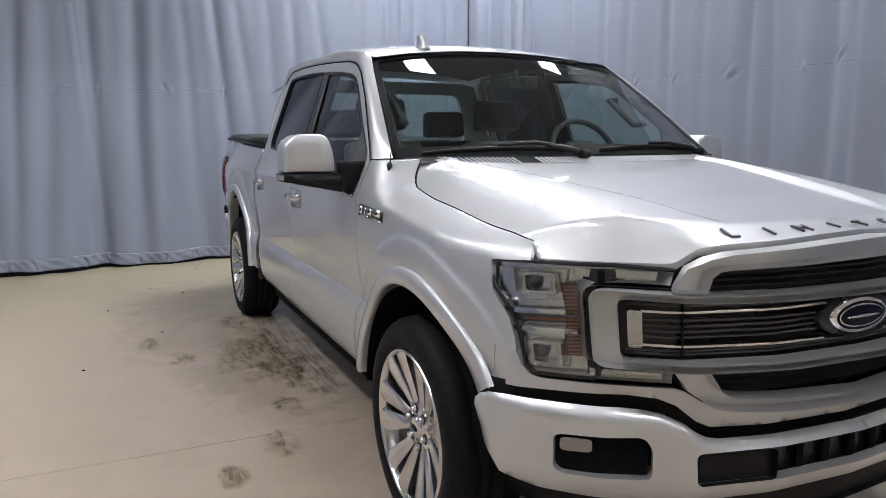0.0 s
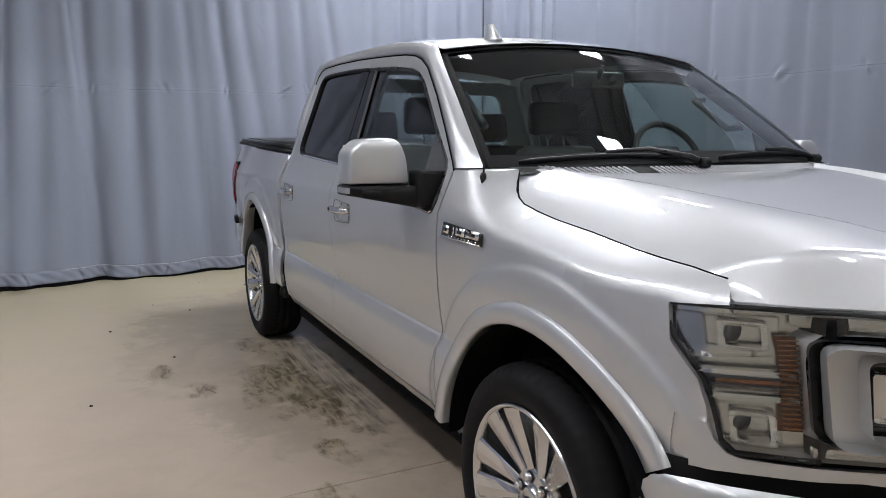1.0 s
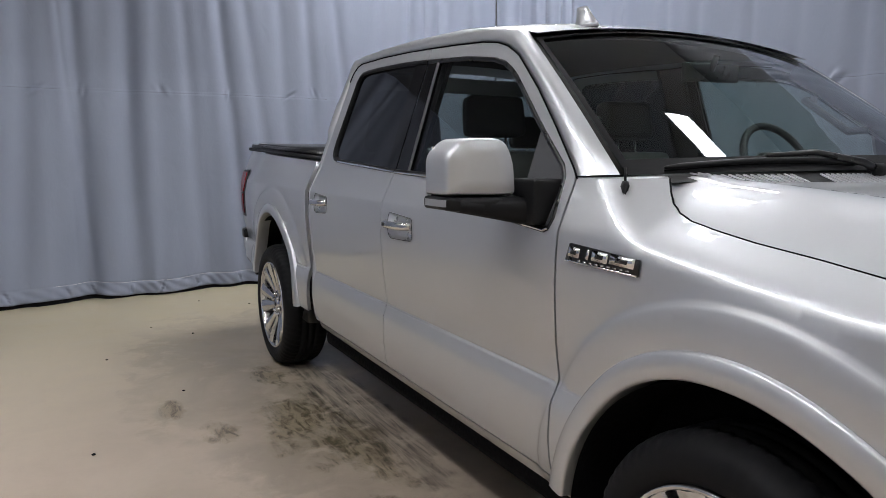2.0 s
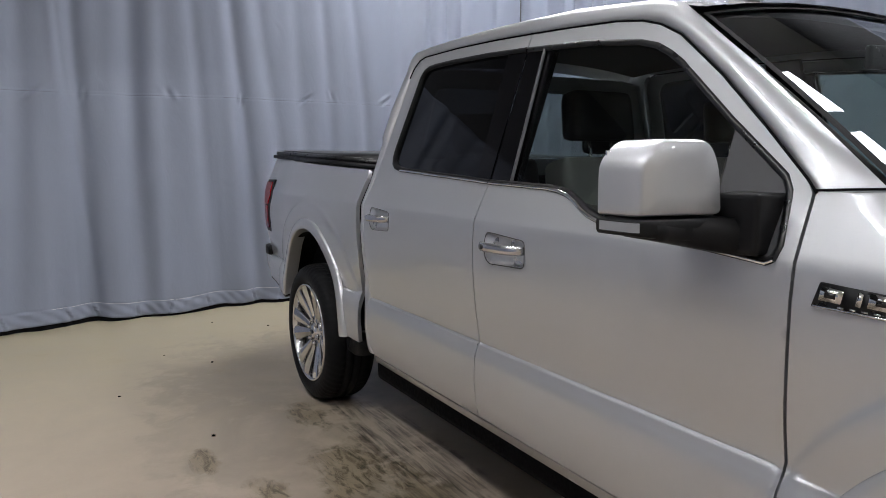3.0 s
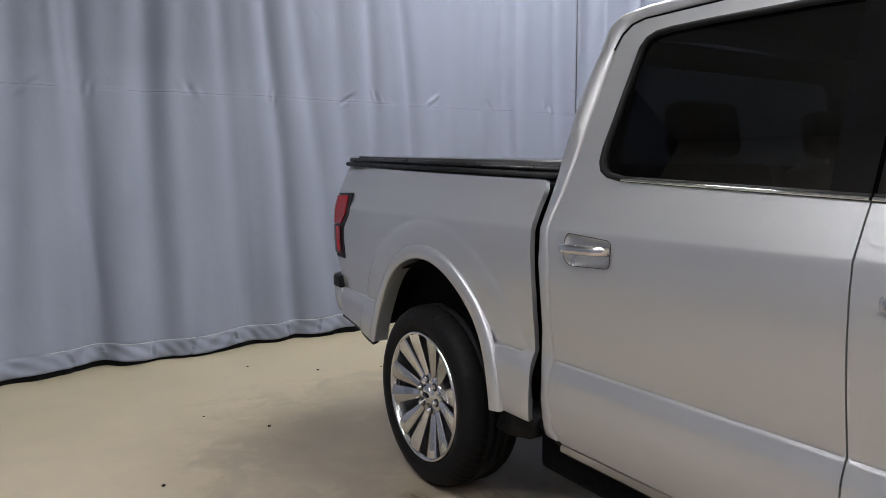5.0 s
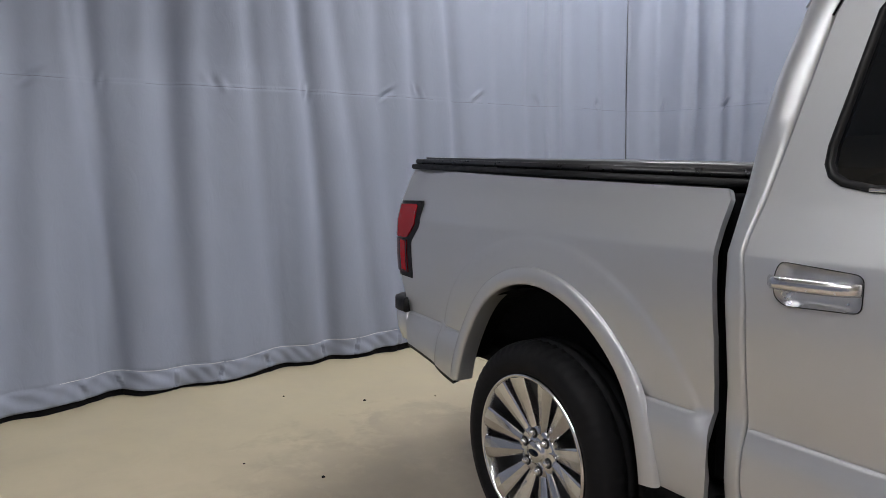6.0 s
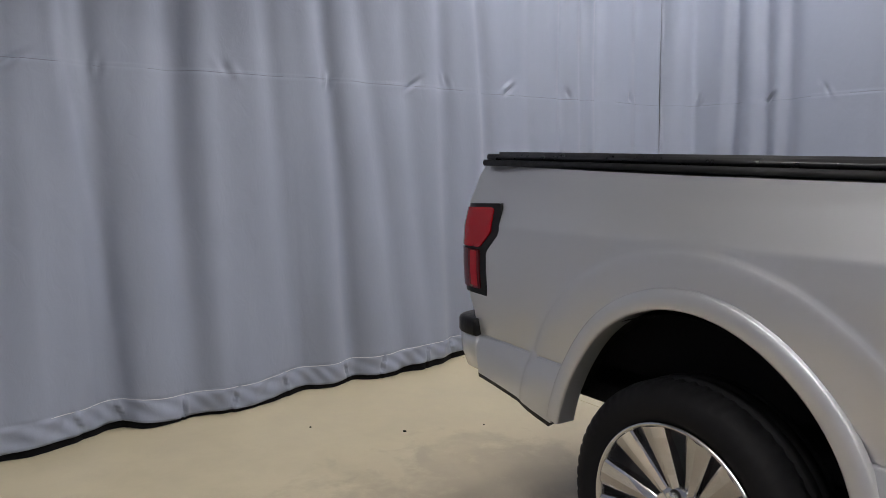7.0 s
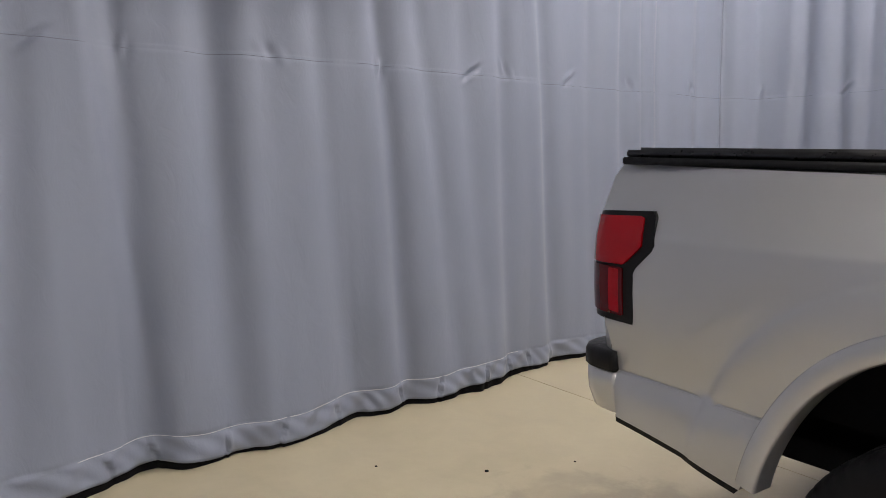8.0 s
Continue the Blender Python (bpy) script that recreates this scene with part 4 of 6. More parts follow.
# wheels
def wheel(c, sign):
    w = new("wheel")
    w.parent = truck
    yo = 1.0
    prof = [(0.285, -0.02), (0.30, -0.004), (0.33, 0.004), (0.365, -0.002), (0.388, -0.02), (0.3995, -0.045), (0.403, -0.07)]
    for g in (-0.095, -0.14, -0.185):
        prof += [(0.403, g + 0.006), (0.395, g + 0.004), (0.395, g - 0.004), (0.403, g - 0.006)]
    prof += [(0.403, -0.21), (0.3995, -0.235), (0.388, -0.26), (0.365, -0.278), (0.33, -0.283), (0.285, -0.26)]
    tv, tf = spin(prof, 240, (0, 0, 0))
    tv = [list(p) for p in tv]
    for p in tv:
        r = math.hypot(p[0], p[2])
        if r > 0.386 and -0.27 < p[1] < -0.015:
            a = math.degrees(math.atan2(p[2], p[0])) + (p[1] + 0.14) * 60
            if (a % 6.0) < 1.6 and not -0.20 < p[1] < -0.09:
                p[0] *= 1 - 0.007 / r
                p[2] *= 1 - 0.007 / r
    part("tyre", (tv, [f[::-1] for f in tf]), RUBBER, w, "black low-profile road tyre")
    rp = [(0.290, -0.018), (0.288, -0.003), (0.281, -0.001), (0.276, -0.006), (0.270, -0.03), (0.262, -0.12), (0.255, -0.25)]
    rv, rf = spin(rp, 72, (0, 0, 0))
    part("rim", (rv, [f[::-1] for f in rf]), ALLOY, w, "polished alloy rim")
    bv, bf = spin([(0.262, -0.13), (0.10, -0.14), (0.0, -0.14)], 48, (0, 0, 0))
    part("brake_disc", (bv, [f[::-1] for f in bf]), ALLOY_DARK, w)
    # twelve split spokes that fan out to the rim
    spoke_rows = []
    for r, hw, y, th in ((0.062, 0.017, -0.050, 0.04), (0.09, 0.0185, -0.048, 0.04), (0.13, 0.024, -0.040, 0.04), (0.19, 0.033, -0.026, 0.036), (0.24, 0.040, -0.014, 0.03), (0.274, 0.044, -0.008, 0.025)):
        spoke_rows.append([(r, -hw, y - th), (r, -hw, y - 0.006), (r, -hw * 0.8, y - 0.002), (r, 0.0, y + 0.0035), (r, hw * 0.8, y - 0.002), (r, hw, y - 0.006), (r, hw, y - th)])
    for k in range(12):
        a = 2 * math.pi * (k + 0.5) / 12 + (0.035 if k % 2 else -0.035)
        rows = [[(p[0] * math.cos(a) - p[1] * math.sin(a), p[2], p[0] * math.sin(a) + p[1] * math.cos(a)) for p in row] for row in spoke_rows]
        part("spoke", loft(rows), ALLOY, w, smooth=False)
    hub = spin([(0.098, -0.09), (0.095, -0.052), (0.088, -0.047), (0.06, -0.046), (0.042, -0.045), (0.040, -0.036), (0.036, -0.033), (0.0, -0.032)], 40, (0, 0, 0))
    part("hub", (hub[0], [f[::-1] for f in hub[1]]), ALLOY, w)
    cap = [(0.026 * math.cos(t), -0.0305, 0.012 * math.sin(t)) for t in np.linspace(0, 2 * math.pi, 24, endpoint=False)]
    capb = [(0.026 * math.cos(t), -0.034, 0.012 * math.sin(t)) for t in np.linspace(0, 2 * math.pi, 24, endpoint=False)]
    part("centre_cap", loft([capb, cap], True, True), BADGE_BLUE, w, "dark oval cap")
    for k in range(6):
        a = 2 * math.pi * k / 6 + 0.3
        x, z = 0.069 * math.cos(a), 0.069 * math.sin(a)
        well = spin([(0.0195, -0.0445), (0.0195, -0.044), (0.0, -0.0438)], 12, (x, 0, z))
        nut = spin([(0.0125, -0.06), (0.0125, -0.032), (0.0095, -0.027), (0.0, -0.027)], 6, (x, 0, z))
        part("nut_well", (well[0], [f[::-1] for f in well[1]]), SATIN, w)
        part("lug_nut", (nut[0], [f[::-1] for f in nut[1]]), CHROME, w)
    w.matrix_basis = Matrix.Translation((c[0], sign * 1.0, 0.402)) @ (Matrix.Identity(4) if sign > 0 else Matrix.Rotation(math.pi, 4, "Z"))
    return w


for c in ((0.0,), (3.683,)):
    for sign in (1, -1):
        wheel(c, sign)

# tonneau cover
zr = lambda x: np.interp(x, [2.96, 3.211, 3.739, 4.70], [1.366, 1.374, 1.391, 1.430])
def slab_along(x0, x1, y0, y1, dz0, dz1, r=0.006):
    bm = box(x0, x1, y0, y1, 0, 1, 0)
    for v in bm.verts:
        v.co.z = float(zr(v.co.x)) + (dz1 if v.co.z > 0.5 else dz0)
    bmesh.ops.bevel(bm, geom=bm.edges[:], offset=r, segments=2, affect="EDGES")
    return bm
cover = part("tonneau_cover", slab_along(2.97, 4.74, -0.80, 0.80, 0.03, 0.056, 0.008), TONNEAU, truck, "black folding tonneau cover")
for sign in (1, -1):
    part("cover_rail", slab_along(2.965, 4.745, sign * 0.70, sign * 0.868, 0.0, 0.024, 0.004), BLACK, truck)
    part("rail_seal", slab_along(2.965, 4.75, sign * 0.76, sign * 0.845, 0.022, 0.048, 0.006), SATIN, truck)
    part("bed_wall", box(2.96, 4.72, sign * 0.74, sign * 0.80, 0.6, 1.33, 0.01), VOID, truck)
part("bed_floor", box(2.96, 4.72, -0.8, 0.8, 0.66, 0.75, 0.01), VOID, truck)
part("tailgate", box(4.70, 4.775, -0.74, 0.74, 0.78, 1.425, 0.02), PAINT, truck)
part("bed_front", box(2.955, 2.99, -0.88, 0.88, 0.55, 1.35, 0.01), VOID, truck)
# dark block in the gap behind the cab, in place of its shade
part("cab_gap_fill", box(2.86, 2.95, -0.85, 0.85, 0.5, 1.33, 0.01), VOID, truck)

# nose: dark backing, fascia, bumper
back_nose = on_plan(FASCIA, [(-0.93, 0.5), (0.93, 0.5), (0.93, 1.0), (0.85, 1.085), (-0.85, 1.085), (-0.93, 1.0)])
part("nose_backing", sheet(back_nose, nose_surf(FASCIA, -0.10), 0.06, (), 0, flip=True), VOID, truck)
fas = [(0.944, 0.850), (0.888, 0.845), (0.878, 0.80), (0.862, 0.774), (0.845, 0.767), (0.735, 0.767), (0.565, 0.766), (0.535, 0.755), (0.475, 0.715), (0.21, 0.703), (0, 0.70)]
low = [(0, 0.642), (0.46, 0.650), (0.50, 0.668), (0.56, 0.718), (0.60, 0.735), (0.67, 0.742), (0.86, 0.734), (0.92, 0.724), (0.944, 0.716)]
outline = fas + [(-y, z) for y, z in fas[::-1][1:]] + [(-y, z) for y, z in low[::-1]] + low[1:]
def flush(surf):
    """The same surface with its ends led into the sides of the fenders."""
    def f(s, z):
        x, y, z = surf(s, z)
        a = np.abs(y)
        return x, np.sign(y) * (a + (side(x, np.maximum(z, 0.76)) - 0.003 - a) * smoothstep(0.862, 0.905, a)), z
    return f
def tucked(surf, start, inward):
    """The same surface with its ends drawn in towards the fenders."""
    def f(s, z):
        x, y, z = surf(s, z)
        return x, y * (1 - inward * smoothstep(start, 0.95, np.abs(y))), z
    return f
part("front_fascia", sheet(on_plan(FASCIA, outline), flush(nose_surf(FASCIA, 0.004)), 0.018, (), -0.018), PAINT, truck)
btop = [(0.966, 0.672), (0.960, 0.690), (0.945, 0.701), (0.92, 0.706), (0.851, 0.711), (0.70, 0.716), (0.655, 0.713), (0.61, 0.704), (0.56, 0.680), (0.53, 0.655), (0.50, 0.638), (0.46, 0.630), (0, 0.627)]
blow = [(0, 0.465), (0.40, 0.46), (0.85, 0.45), (0.93, 0.47), (0.950, 0.52), (0.968, 0.62)]
outline = btop + [(-y, z) for y, z in btop[::-1][1:]] + [(-y, z) for y, z in blow[::-1]] + blow[1:]
fog = rounded([(0.842, 0.630), (0.662, 0.646), (0.643, 0.61), (0.643, 0.527), (0.83, 0.518), (0.842, 0.535)], 0.02)
slot = rounded([(0.547, 0.606), (-0.547, 0.606), (-0.54, 0.512), (0.54, 0.512)], 0.02)
holes = [on_plan(BUMPER, fog), on_plan(BUMPER, [(-y, z) for y, z in fog]), on_plan(BUMPER, dense(slot, 0.05))]
def bump_surf(off):
    def f(s, z):
        x, y, z = nose_surf(BUMPER, off, 0)(s, z)
        top = np.interp(np.abs(y), [0.0, 0.46, 0.50, 0.53, 0.56, 0.61, 0.655, 0.70, 0.851, 1.0], [0.627, 0.630, 0.638, 0.655, 0.680, 0.704, 0.713, 0.716, 0.711, 0.70])
        roll = np.clip((z - top + 0.022) / 0.022, 0, 1.2)
        return x + 0.05 * np.clip((0.53 - z) / 0.09, 0, 1) ** 2 + 0.035 * roll ** 2.5, y, z
    return f
bumper = part("front_bumper", sheet(on_plan(BUMPER, outline), tucked(bump_surf(0.0), 0.86, 0.006), 0.02, holes, -0.03), PAINT, truck)


# ---------- glass, trim and fittings of the cab ----------
front_glass = [(0.862, 1.207), (0.974, 1.215), (1.168, 1.231), (1.21, 1.238), (1.26, 1.25), (1.30, 1.265), (1.348, 1.288), (1.39, 1.304), (1.436, 1.314), (1.50, 1.32), (1.705, 1.325), (1.735, 1.806), (1.50, 1.785), (1.27, 1.755), (1.19, 1.733), (1.13, 1.704), (1.08, 1.673), (0.866, 1.509)]
rear_glass = [(1.942, 1.336), (2.40, 1.354), (2.60, 1.364), (2.665, 1.376), (2.70, 1.396), (2.716, 1.426), (2.718, 1.47), (2.70, 1.60), (2.675, 1.79), (2.655, 1.820), (2.62, 1.833), (2.56, 1.837), (2.40, 1.836), (2.10, 1.827), (1.968, 1.82)]
sail = [(0.645, 1.20), (0.665, 1.19), (0.80, 1.203), (0.850, 1.206), (0.854, 1.50), (0.68, 1.376), (0.66, 1.345), (0.638, 1.23)]
belt_f = [(0.645, 1.197), (0.665, 1.188), (0.80, 1.20), (0.974, 1.212), (1.168, 1.228), (1.21, 1.235), (1.26, 1.247), (1.30, 1.262), (1.348, 1.285), (1.39, 1.301), (1.436, 1.311), (1.50, 1.317), (1.842, 1.326)]
belt_r = [(1.849, 1.327), (2.40, 1.353), (2.60, 1.363), (2.665, 1.375), (2.70, 1.395), (2.716, 1.425), (2.718, 1.47), (2.70, 1.60), (2.675, 1.79), (2.655, 1.820), (2.62, 1.834), (2.56, 1.838), (2.40, 1.837), (2.10, 1.828), (1.849, 1.813)]
top_f = [(1.842, 1.812), (1.50, 1.787), (1.27, 1.757), (1.19, 1.735), (1.13, 1.706), (1.08, 1.675), (0.866, 1.511), (0.68, 1.378), (0.66, 1.345), (0.638, 1.23), (0.645, 1.197)]


def glass_surf(sign, off=0.0):
    """The flat plane of the side windows."""
    return lambda x, z: (x, sign * (0.908 - (np.asarray(z, float) - 1.33) * 0.34 + off), z)


def ribbon(line, sign, w, out, drop=0.0):
    """A flat moulding along a line on the body side, w wide towards the glass."""
    pts = dense(line, 0.03, False)
    P = np.array(pts)
    T = np.gradient(P, axis=0)
    T /= np.linalg.norm(T, axis=1)[:, None]
    N = np.c_[-T[:, 1], T[:, 0]]
    rows = []
    for p, nrm in zip(P, N):
        row = []
        for k, o in ((-0.002, -0.006), (-0.002, out), (w * 0.5, out + 0.002), (w, out - 0.002), (w, -0.012)):
            x, z = p + nrm * (k + drop)
            row.append((x, sign * (float(side(x, z)) + o), z))
        rows.append(row if sign > 0 else row[::-1])
    return loft(rows)


for sign in (1, -1):
    fd, rd = (front_doors, rear_doors)
    k = 0 if sign > 0 else 1
    g = part("window_glass", sheet(front_glass, glass_surf(sign, -0.012), 0.5, (), 0, flip=sign > 0), SIDEGLASS, fd[k], "clear front door glass")
    g.visible_shadow = False
    g = part("window_glass", sheet(rear_glass, glass_surf(sign, -0.012), 0.5, (), 0, flip=sign > 0), PRIVACY, rd[k], "dark privacy glass")
    g.visible_shadow = False
    part("mirror_sail", sheet(sail, side_surf(sign, -0.004), 0.03, (), 0.02, flip=sign > 0), SAIL, fd[k], "grey plastic corner piece")
    part("pillar_trim", sheet([(1.712, 1.330), (1.840, 1.336), (1.840, 1.810), (1.742, 1.805)], glass_surf(sign, -0.003), 0.5, (), 0.004, flip=sign > 0), GLOSS, fd[k], "gloss black pillar trim")
    part("pillar_trim", sheet([(1.851, 1.337), (1.946, 1.340), (1.972, 1.818), (1.851, 1.811)], glass_surf(sign, -0.003), 0.5, (), 0.004, flip=sign > 0), GLOSS, rd[k], "gloss black pillar trim")
    part("glass_run", ribbon([(1.708, 1.330), (1.738, 1.806)][::-1], sign, 0.012, 0.001), SAIL, fd[k])
    part("belt_moulding", ribbon(belt_f, sign, 0.016, 0.004), BLACK, fd[k], "black rubber belt moulding")
    part("belt_strip", ribbon(belt_f, sign, 0.008, 0.0065, 0.002), CHROME, fd[k], "thin chrome strip")
    part("window_seal", ribbon(top_f, sign, 0.016, 0.001), SATIN, fd[k])
    part("belt_moulding", ribbon(belt_r, sign, 0.015, 0.003), BLACK, rd[k], "black rubber window moulding")
    part("belt_strip", ribbon(belt_r[:3], sign, 0.007, 0.0065, 0.002), CHROME, rd[k], "thin chrome strip")
    # inner door skins close the cabin
    part("inner_panel", sheet([(0.66, 0.5), (1.83, 0.5), (1.83, 1.30), (1.22, 1.27), (1.0, 1.19), (0.66, 1.16)], side_surf(sign, -0.07), 0.08, (), 0, flip=sign > 0), DASH, fd[k])
    part("inner_panel", sheet([(1.86, 0.5), (2.82, 0.5), (2.82, 1.33), (1.86, 1.30)], side_surf(sign, -0.07), 0.08, (), 0, flip=sign > 0), DASH, rd[k])
    part("inner_pillar", sheet([(1.76, 1.25), (1.93, 1.25), (1.93, 1.86), (1.76, 1.86)], side_surf(sign, -0.06), 0.08, (), 0.02, flip=sign > 0), VOID, truck)

    # handles: a chrome dish in the door, and a bar across it
    for door, x0, x1, z0, z1, dark in ((fd[k], *DISH_F, True), (rd[k], *DISH_R, False)):
        dish = dish_outline(x0, x1, z0, z1)
        xm, zm = (x0 + x1) / 2, (z0 + z1) / 2

        def dish_surf(x, z):
            q = np.clip(1 - np.maximum(np.abs((x - xm) / ((x1 - x0) / 2)) ** 4, np.abs((z - zm) / ((z1 - z0) / 2)) ** 4), 0, 1)
            return x, sign * (side(x, z) + 0.003 - 0.026 * smoothstep(0.0, 0.75, q)), z
        h = part("door_handle", sheet(dish, dish_surf, 0.01, (), 0.02, flip=sign > 0), DISH, door, "silver dished door handle")
        # dark ring that stands for the shade in the gap round the dish
        part("dish_gap_line", tube([(x, sign * (float(side(x, z)) + 0.0022), z) for x, z in dense(dish + dish[:1], 0.02, False)], 0.0013, 6, False), SATIN, h)
    for x0, x1, zc, dark in ((1.537, 1.778, 1.119, True), (2.562, 2.782, 1.149, False)):
        rows = []
        for i in range(15):
            t = i / 14
            x = x0 + (x1 - x0) * t
            lift = 0.032 * (1 - abs(2 * t - 1) ** 5) + 0.006
            hh = 0.016 * (0.92 + 0.08 * math.sin(math.pi * t))
            y = float(side(x, zc))
            rows.append([(x, sign * (y + lift + a), zc + b * hh + (t - 0.5) * -0.004) for a, b in ((-0.014, 0.8), (-0.004, 1), (0.003, 0.75), (0.006, 0.1), (0.005, -0.6), (0.0, -1), (-0.014, -0.8))])
        part("handle_bar", loft([r if sign > 0 else r[::-1] for r in rows], True, True), HANDLE, fd[k] if dark else rd[k], "chrome grab bar")
        if dark:
            part("lock_cap", loft([[(x0 + 0.185 + 0.011 * math.cos(a), sign * (float(side(x0 + 0.185, zc)) + o), zc + 0.009 * math.sin(a)) for a in np.linspace(0, 2 * math.pi, 14, endpoint=False)] for o in (0.036, 0.0455)], True, True), SATIN, fd[k], "black key-lock cap")

# door mirrors
def door_mirror(sign):
    e = new("door_mirror")
    e.parent = truck
    def shell(outline, x0, x1):
        """A hollow pod: a plan outline (y, z) with a flat face, rounded into its side."""
        ol = np.array(outline)
        cen = (ol.min(0) + ol.max(0)) / 2
        y0, y1 = ol[:, 0].min(), ol[:, 0].max()
        rows = []
        for g, dx in ((0.45, 0.0), (0.90, 0.002), (0.95, 0.006), (0.978, 0.013), (0.993, 0.024), (1.0, 0.045), (1.0, x1 - x0)):
            q = cen + (ol - cen) * g
            row = [(x0 + dx + 0.03 * (y - y0) / (y1 - y0) * (dx < 0.1), sign * y, z) for y, z in q]
            rows.append(row[::-1] if sign > 0 else row)
        v, f = loft(rows, True)
        n = len(ol)
        return v, f + [tuple(range(n))[::-1]]
    cap = rounded([(1.232, 1.289), (1.232, 1.404), (1.178, 1.453), (1.05, 1.455), (1.02, 1.39), (1.012, 1.289)], [0.012, 0.025, 0.03, 0.05, 0.04, 0.015], 4)
    part("cap", shell(dense(cap, 0.012), 0.742, 0.90), PAINT, e, "silver painted mirror cap")
    low = rounded([(1.24, 1.25), (1.24, 1.286), (0.975, 1.286), (0.975, 1.222)], 0.012, 4)
    part("housing", shell(dense(low, 0.012), 0.739, 0.895), BLACK, e, "black lower mirror housing")
    ind = [(0.774, 1.234), (0.784, 1.2415), (0.80, 1.2440), (0.885, 1.2442)]
    rows = [[(x - 0.005, sign * y, z) for x, y in ind] for z in (1.259, 1.268, 1.279)]
    part("turn_indicator", loft([r[::-1] if sign > 0 else r for r in rows]), plain_lens, e, "clear turn indicator")
    arm = []
    for t in np.linspace(0, 1, 12):
        y = 0.90 + 0.29 * t
        zt, zb = 1.284, 1.182 + 0.06 * t ** 0.9
        x0, x1 = 0.665 + 0.09 * min(1, t * 1.5), 0.81 + 0.06 * t
        arm.append([(x, sign * y, z) for x, z in ((x0 + 0.012, zb), (x0, zb + 0.015), (x0, zt - 0.02), (x0 + 0.015, zt), (x1 - 0.01, zt), (x1, zt - 0.02), (x1, zb + 0.02), (x1 - 0.01, zb))])
    part("arm", loft(arm if sign < 0 else [r[::-1] for r in arm], True, True), BLACK, e, "black mirror arm")
    part("pivot_block", box(0.672, 0.79, min(sign * 0.89, sign * 1.0), max(sign * 0.89, sign * 1.0), 1.205, 1.338, 0.014, 3), BLACK, e, "black mirror pivot")
    part("mirror_glass", box(0.894, 0.899, min(sign * 1.02, sign * 1.215), max(sign * 1.02, sign * 1.215), 1.27, 1.43, 0.002), MIRROR, e)
    return e


plain_lens = plain("clear_grey_lens", (0.36, 0.365, 0.38), 0.2, 0.2, coat=0.4)
for sign in (1, -1):
    door_mirror(sign)

# fender badges: a dark plate with chrome blocks
for sign in (1, -1):
    slant = lambda u, v, d: (u + 0.0, sign * (float(side(u, v)) + 0.001 + d), v)
    b = part("fender_badge", prism([(0.272, 1.116), (0.552, 1.120), (0.537, 1.171), (0.270, 1.158)], lambda u, v, d: slant(u, v, d), 0.006, 0.0015), SATIN, truck, "dark badge plate with chrome blocks")
    for a, c in ((0.490, 0.535), (0.452, 0.462), (0.380, 0.440), (0.285, 0.372)):
        zl, zh = 1.134, 1.160
        outl = [(a, zl), (c, zl + 0.002), (c - 0.004, zh + 0.004), (a - 0.004, zh)]
        part("chrome_block", prism(outl, lambda u, v, d: slant(u, v, d + 0.006), 0.004, 0.001), CHROME, b)
        if c - a > 0.03:
            mid = [(a + (c - a) * 0.25, zl + 0.008), (a + (c - a) * 0.75, zl + 0.009), (a + (c - a) * 0.72, zh - 0.006), (a + (c - a) * 0.22, zh - 0.007)]
            part("dark_inset", prism(mid, lambda u, v, d: slant(u, v, d + 0.0085), 0.002, 0), SATIN, b)
    part("chrome_edge", prism([(0.274, 1.117), (0.548, 1.121), (0.547, 1.125), (0.274, 1.121)], lambda u, v, d: slant(u, v, d + 0.005), 0.003, 0), CHROME, b)
    for i in range(9):
        u = 0.30 + i * 0.023
        part("small_bar", prism([(u, 1.125), (u + 0.012, 1.125), (u + 0.012, 1.129), (u, 1.129)], lambda u, v, d: slant(u, v, d + 0.006), 0.0015, 0), ALLOY, b)

# stub antenna on the passenger fender
ant = part("mast_antenna", tube([(0.425, 0.888, 1.275), (0.428, 0.888, 1.295), (0.434, 0.884, 1.325), (0.437, 0.880, 1.337)], [0.006, 0.012, 0.012, 0.009], 12), BLACK, truck, "short black mast antenna")
part("rod", tube([(0.437, 0.880, 1.335), (0.447, 0.874, 1.375)], 0.0035, 8), BLACK, ant)

# cowl grille between the hood and the glass
cy = np.linspace(-0.772, 0.772, 60)
def cowl_pt(y, t, dz=0.0):
    xa = float(hood_rear(y))
    za = float(hood(y, 1.0)[2]) - 0.012
    u = max(-1, min(1, y / 0.848))
    xb, _, zb = (float(c) for c in ws(u, 0.02))
    return (xa + (xb + 0.01 - xa) * t - 0.01, y, za + (zb - 0.006 - za) * t + dz)
cowl = part("cowl", loft([[cowl_pt(y, t) for y in cy[::-1]] for t in np.linspace(-0.1, 1, 6)]), BLACK, truck, "black plastic cowl with silver slats")
for i in range(64):
    y = -0.66 + i * 0.021
    if 0.28 < y < 0.36 or y > 0.70:
        continue
    a, b = cowl_pt(y, 0.12, 0.004), cowl_pt(y + 0.018, 0.62, 0.004)
    sl = [(a[0], a[1], a[2]), (a[0], a[1] + 0.009, a[2]), (b[0], b[1] + 0.009, b[2]), (b[0], b[1], b[2])]
    part("cowl_slat", loft([sl, [(p[0], p[1], p[2] + 0.004) for p in sl]], True, True), PAINT, cowl, smooth=False)

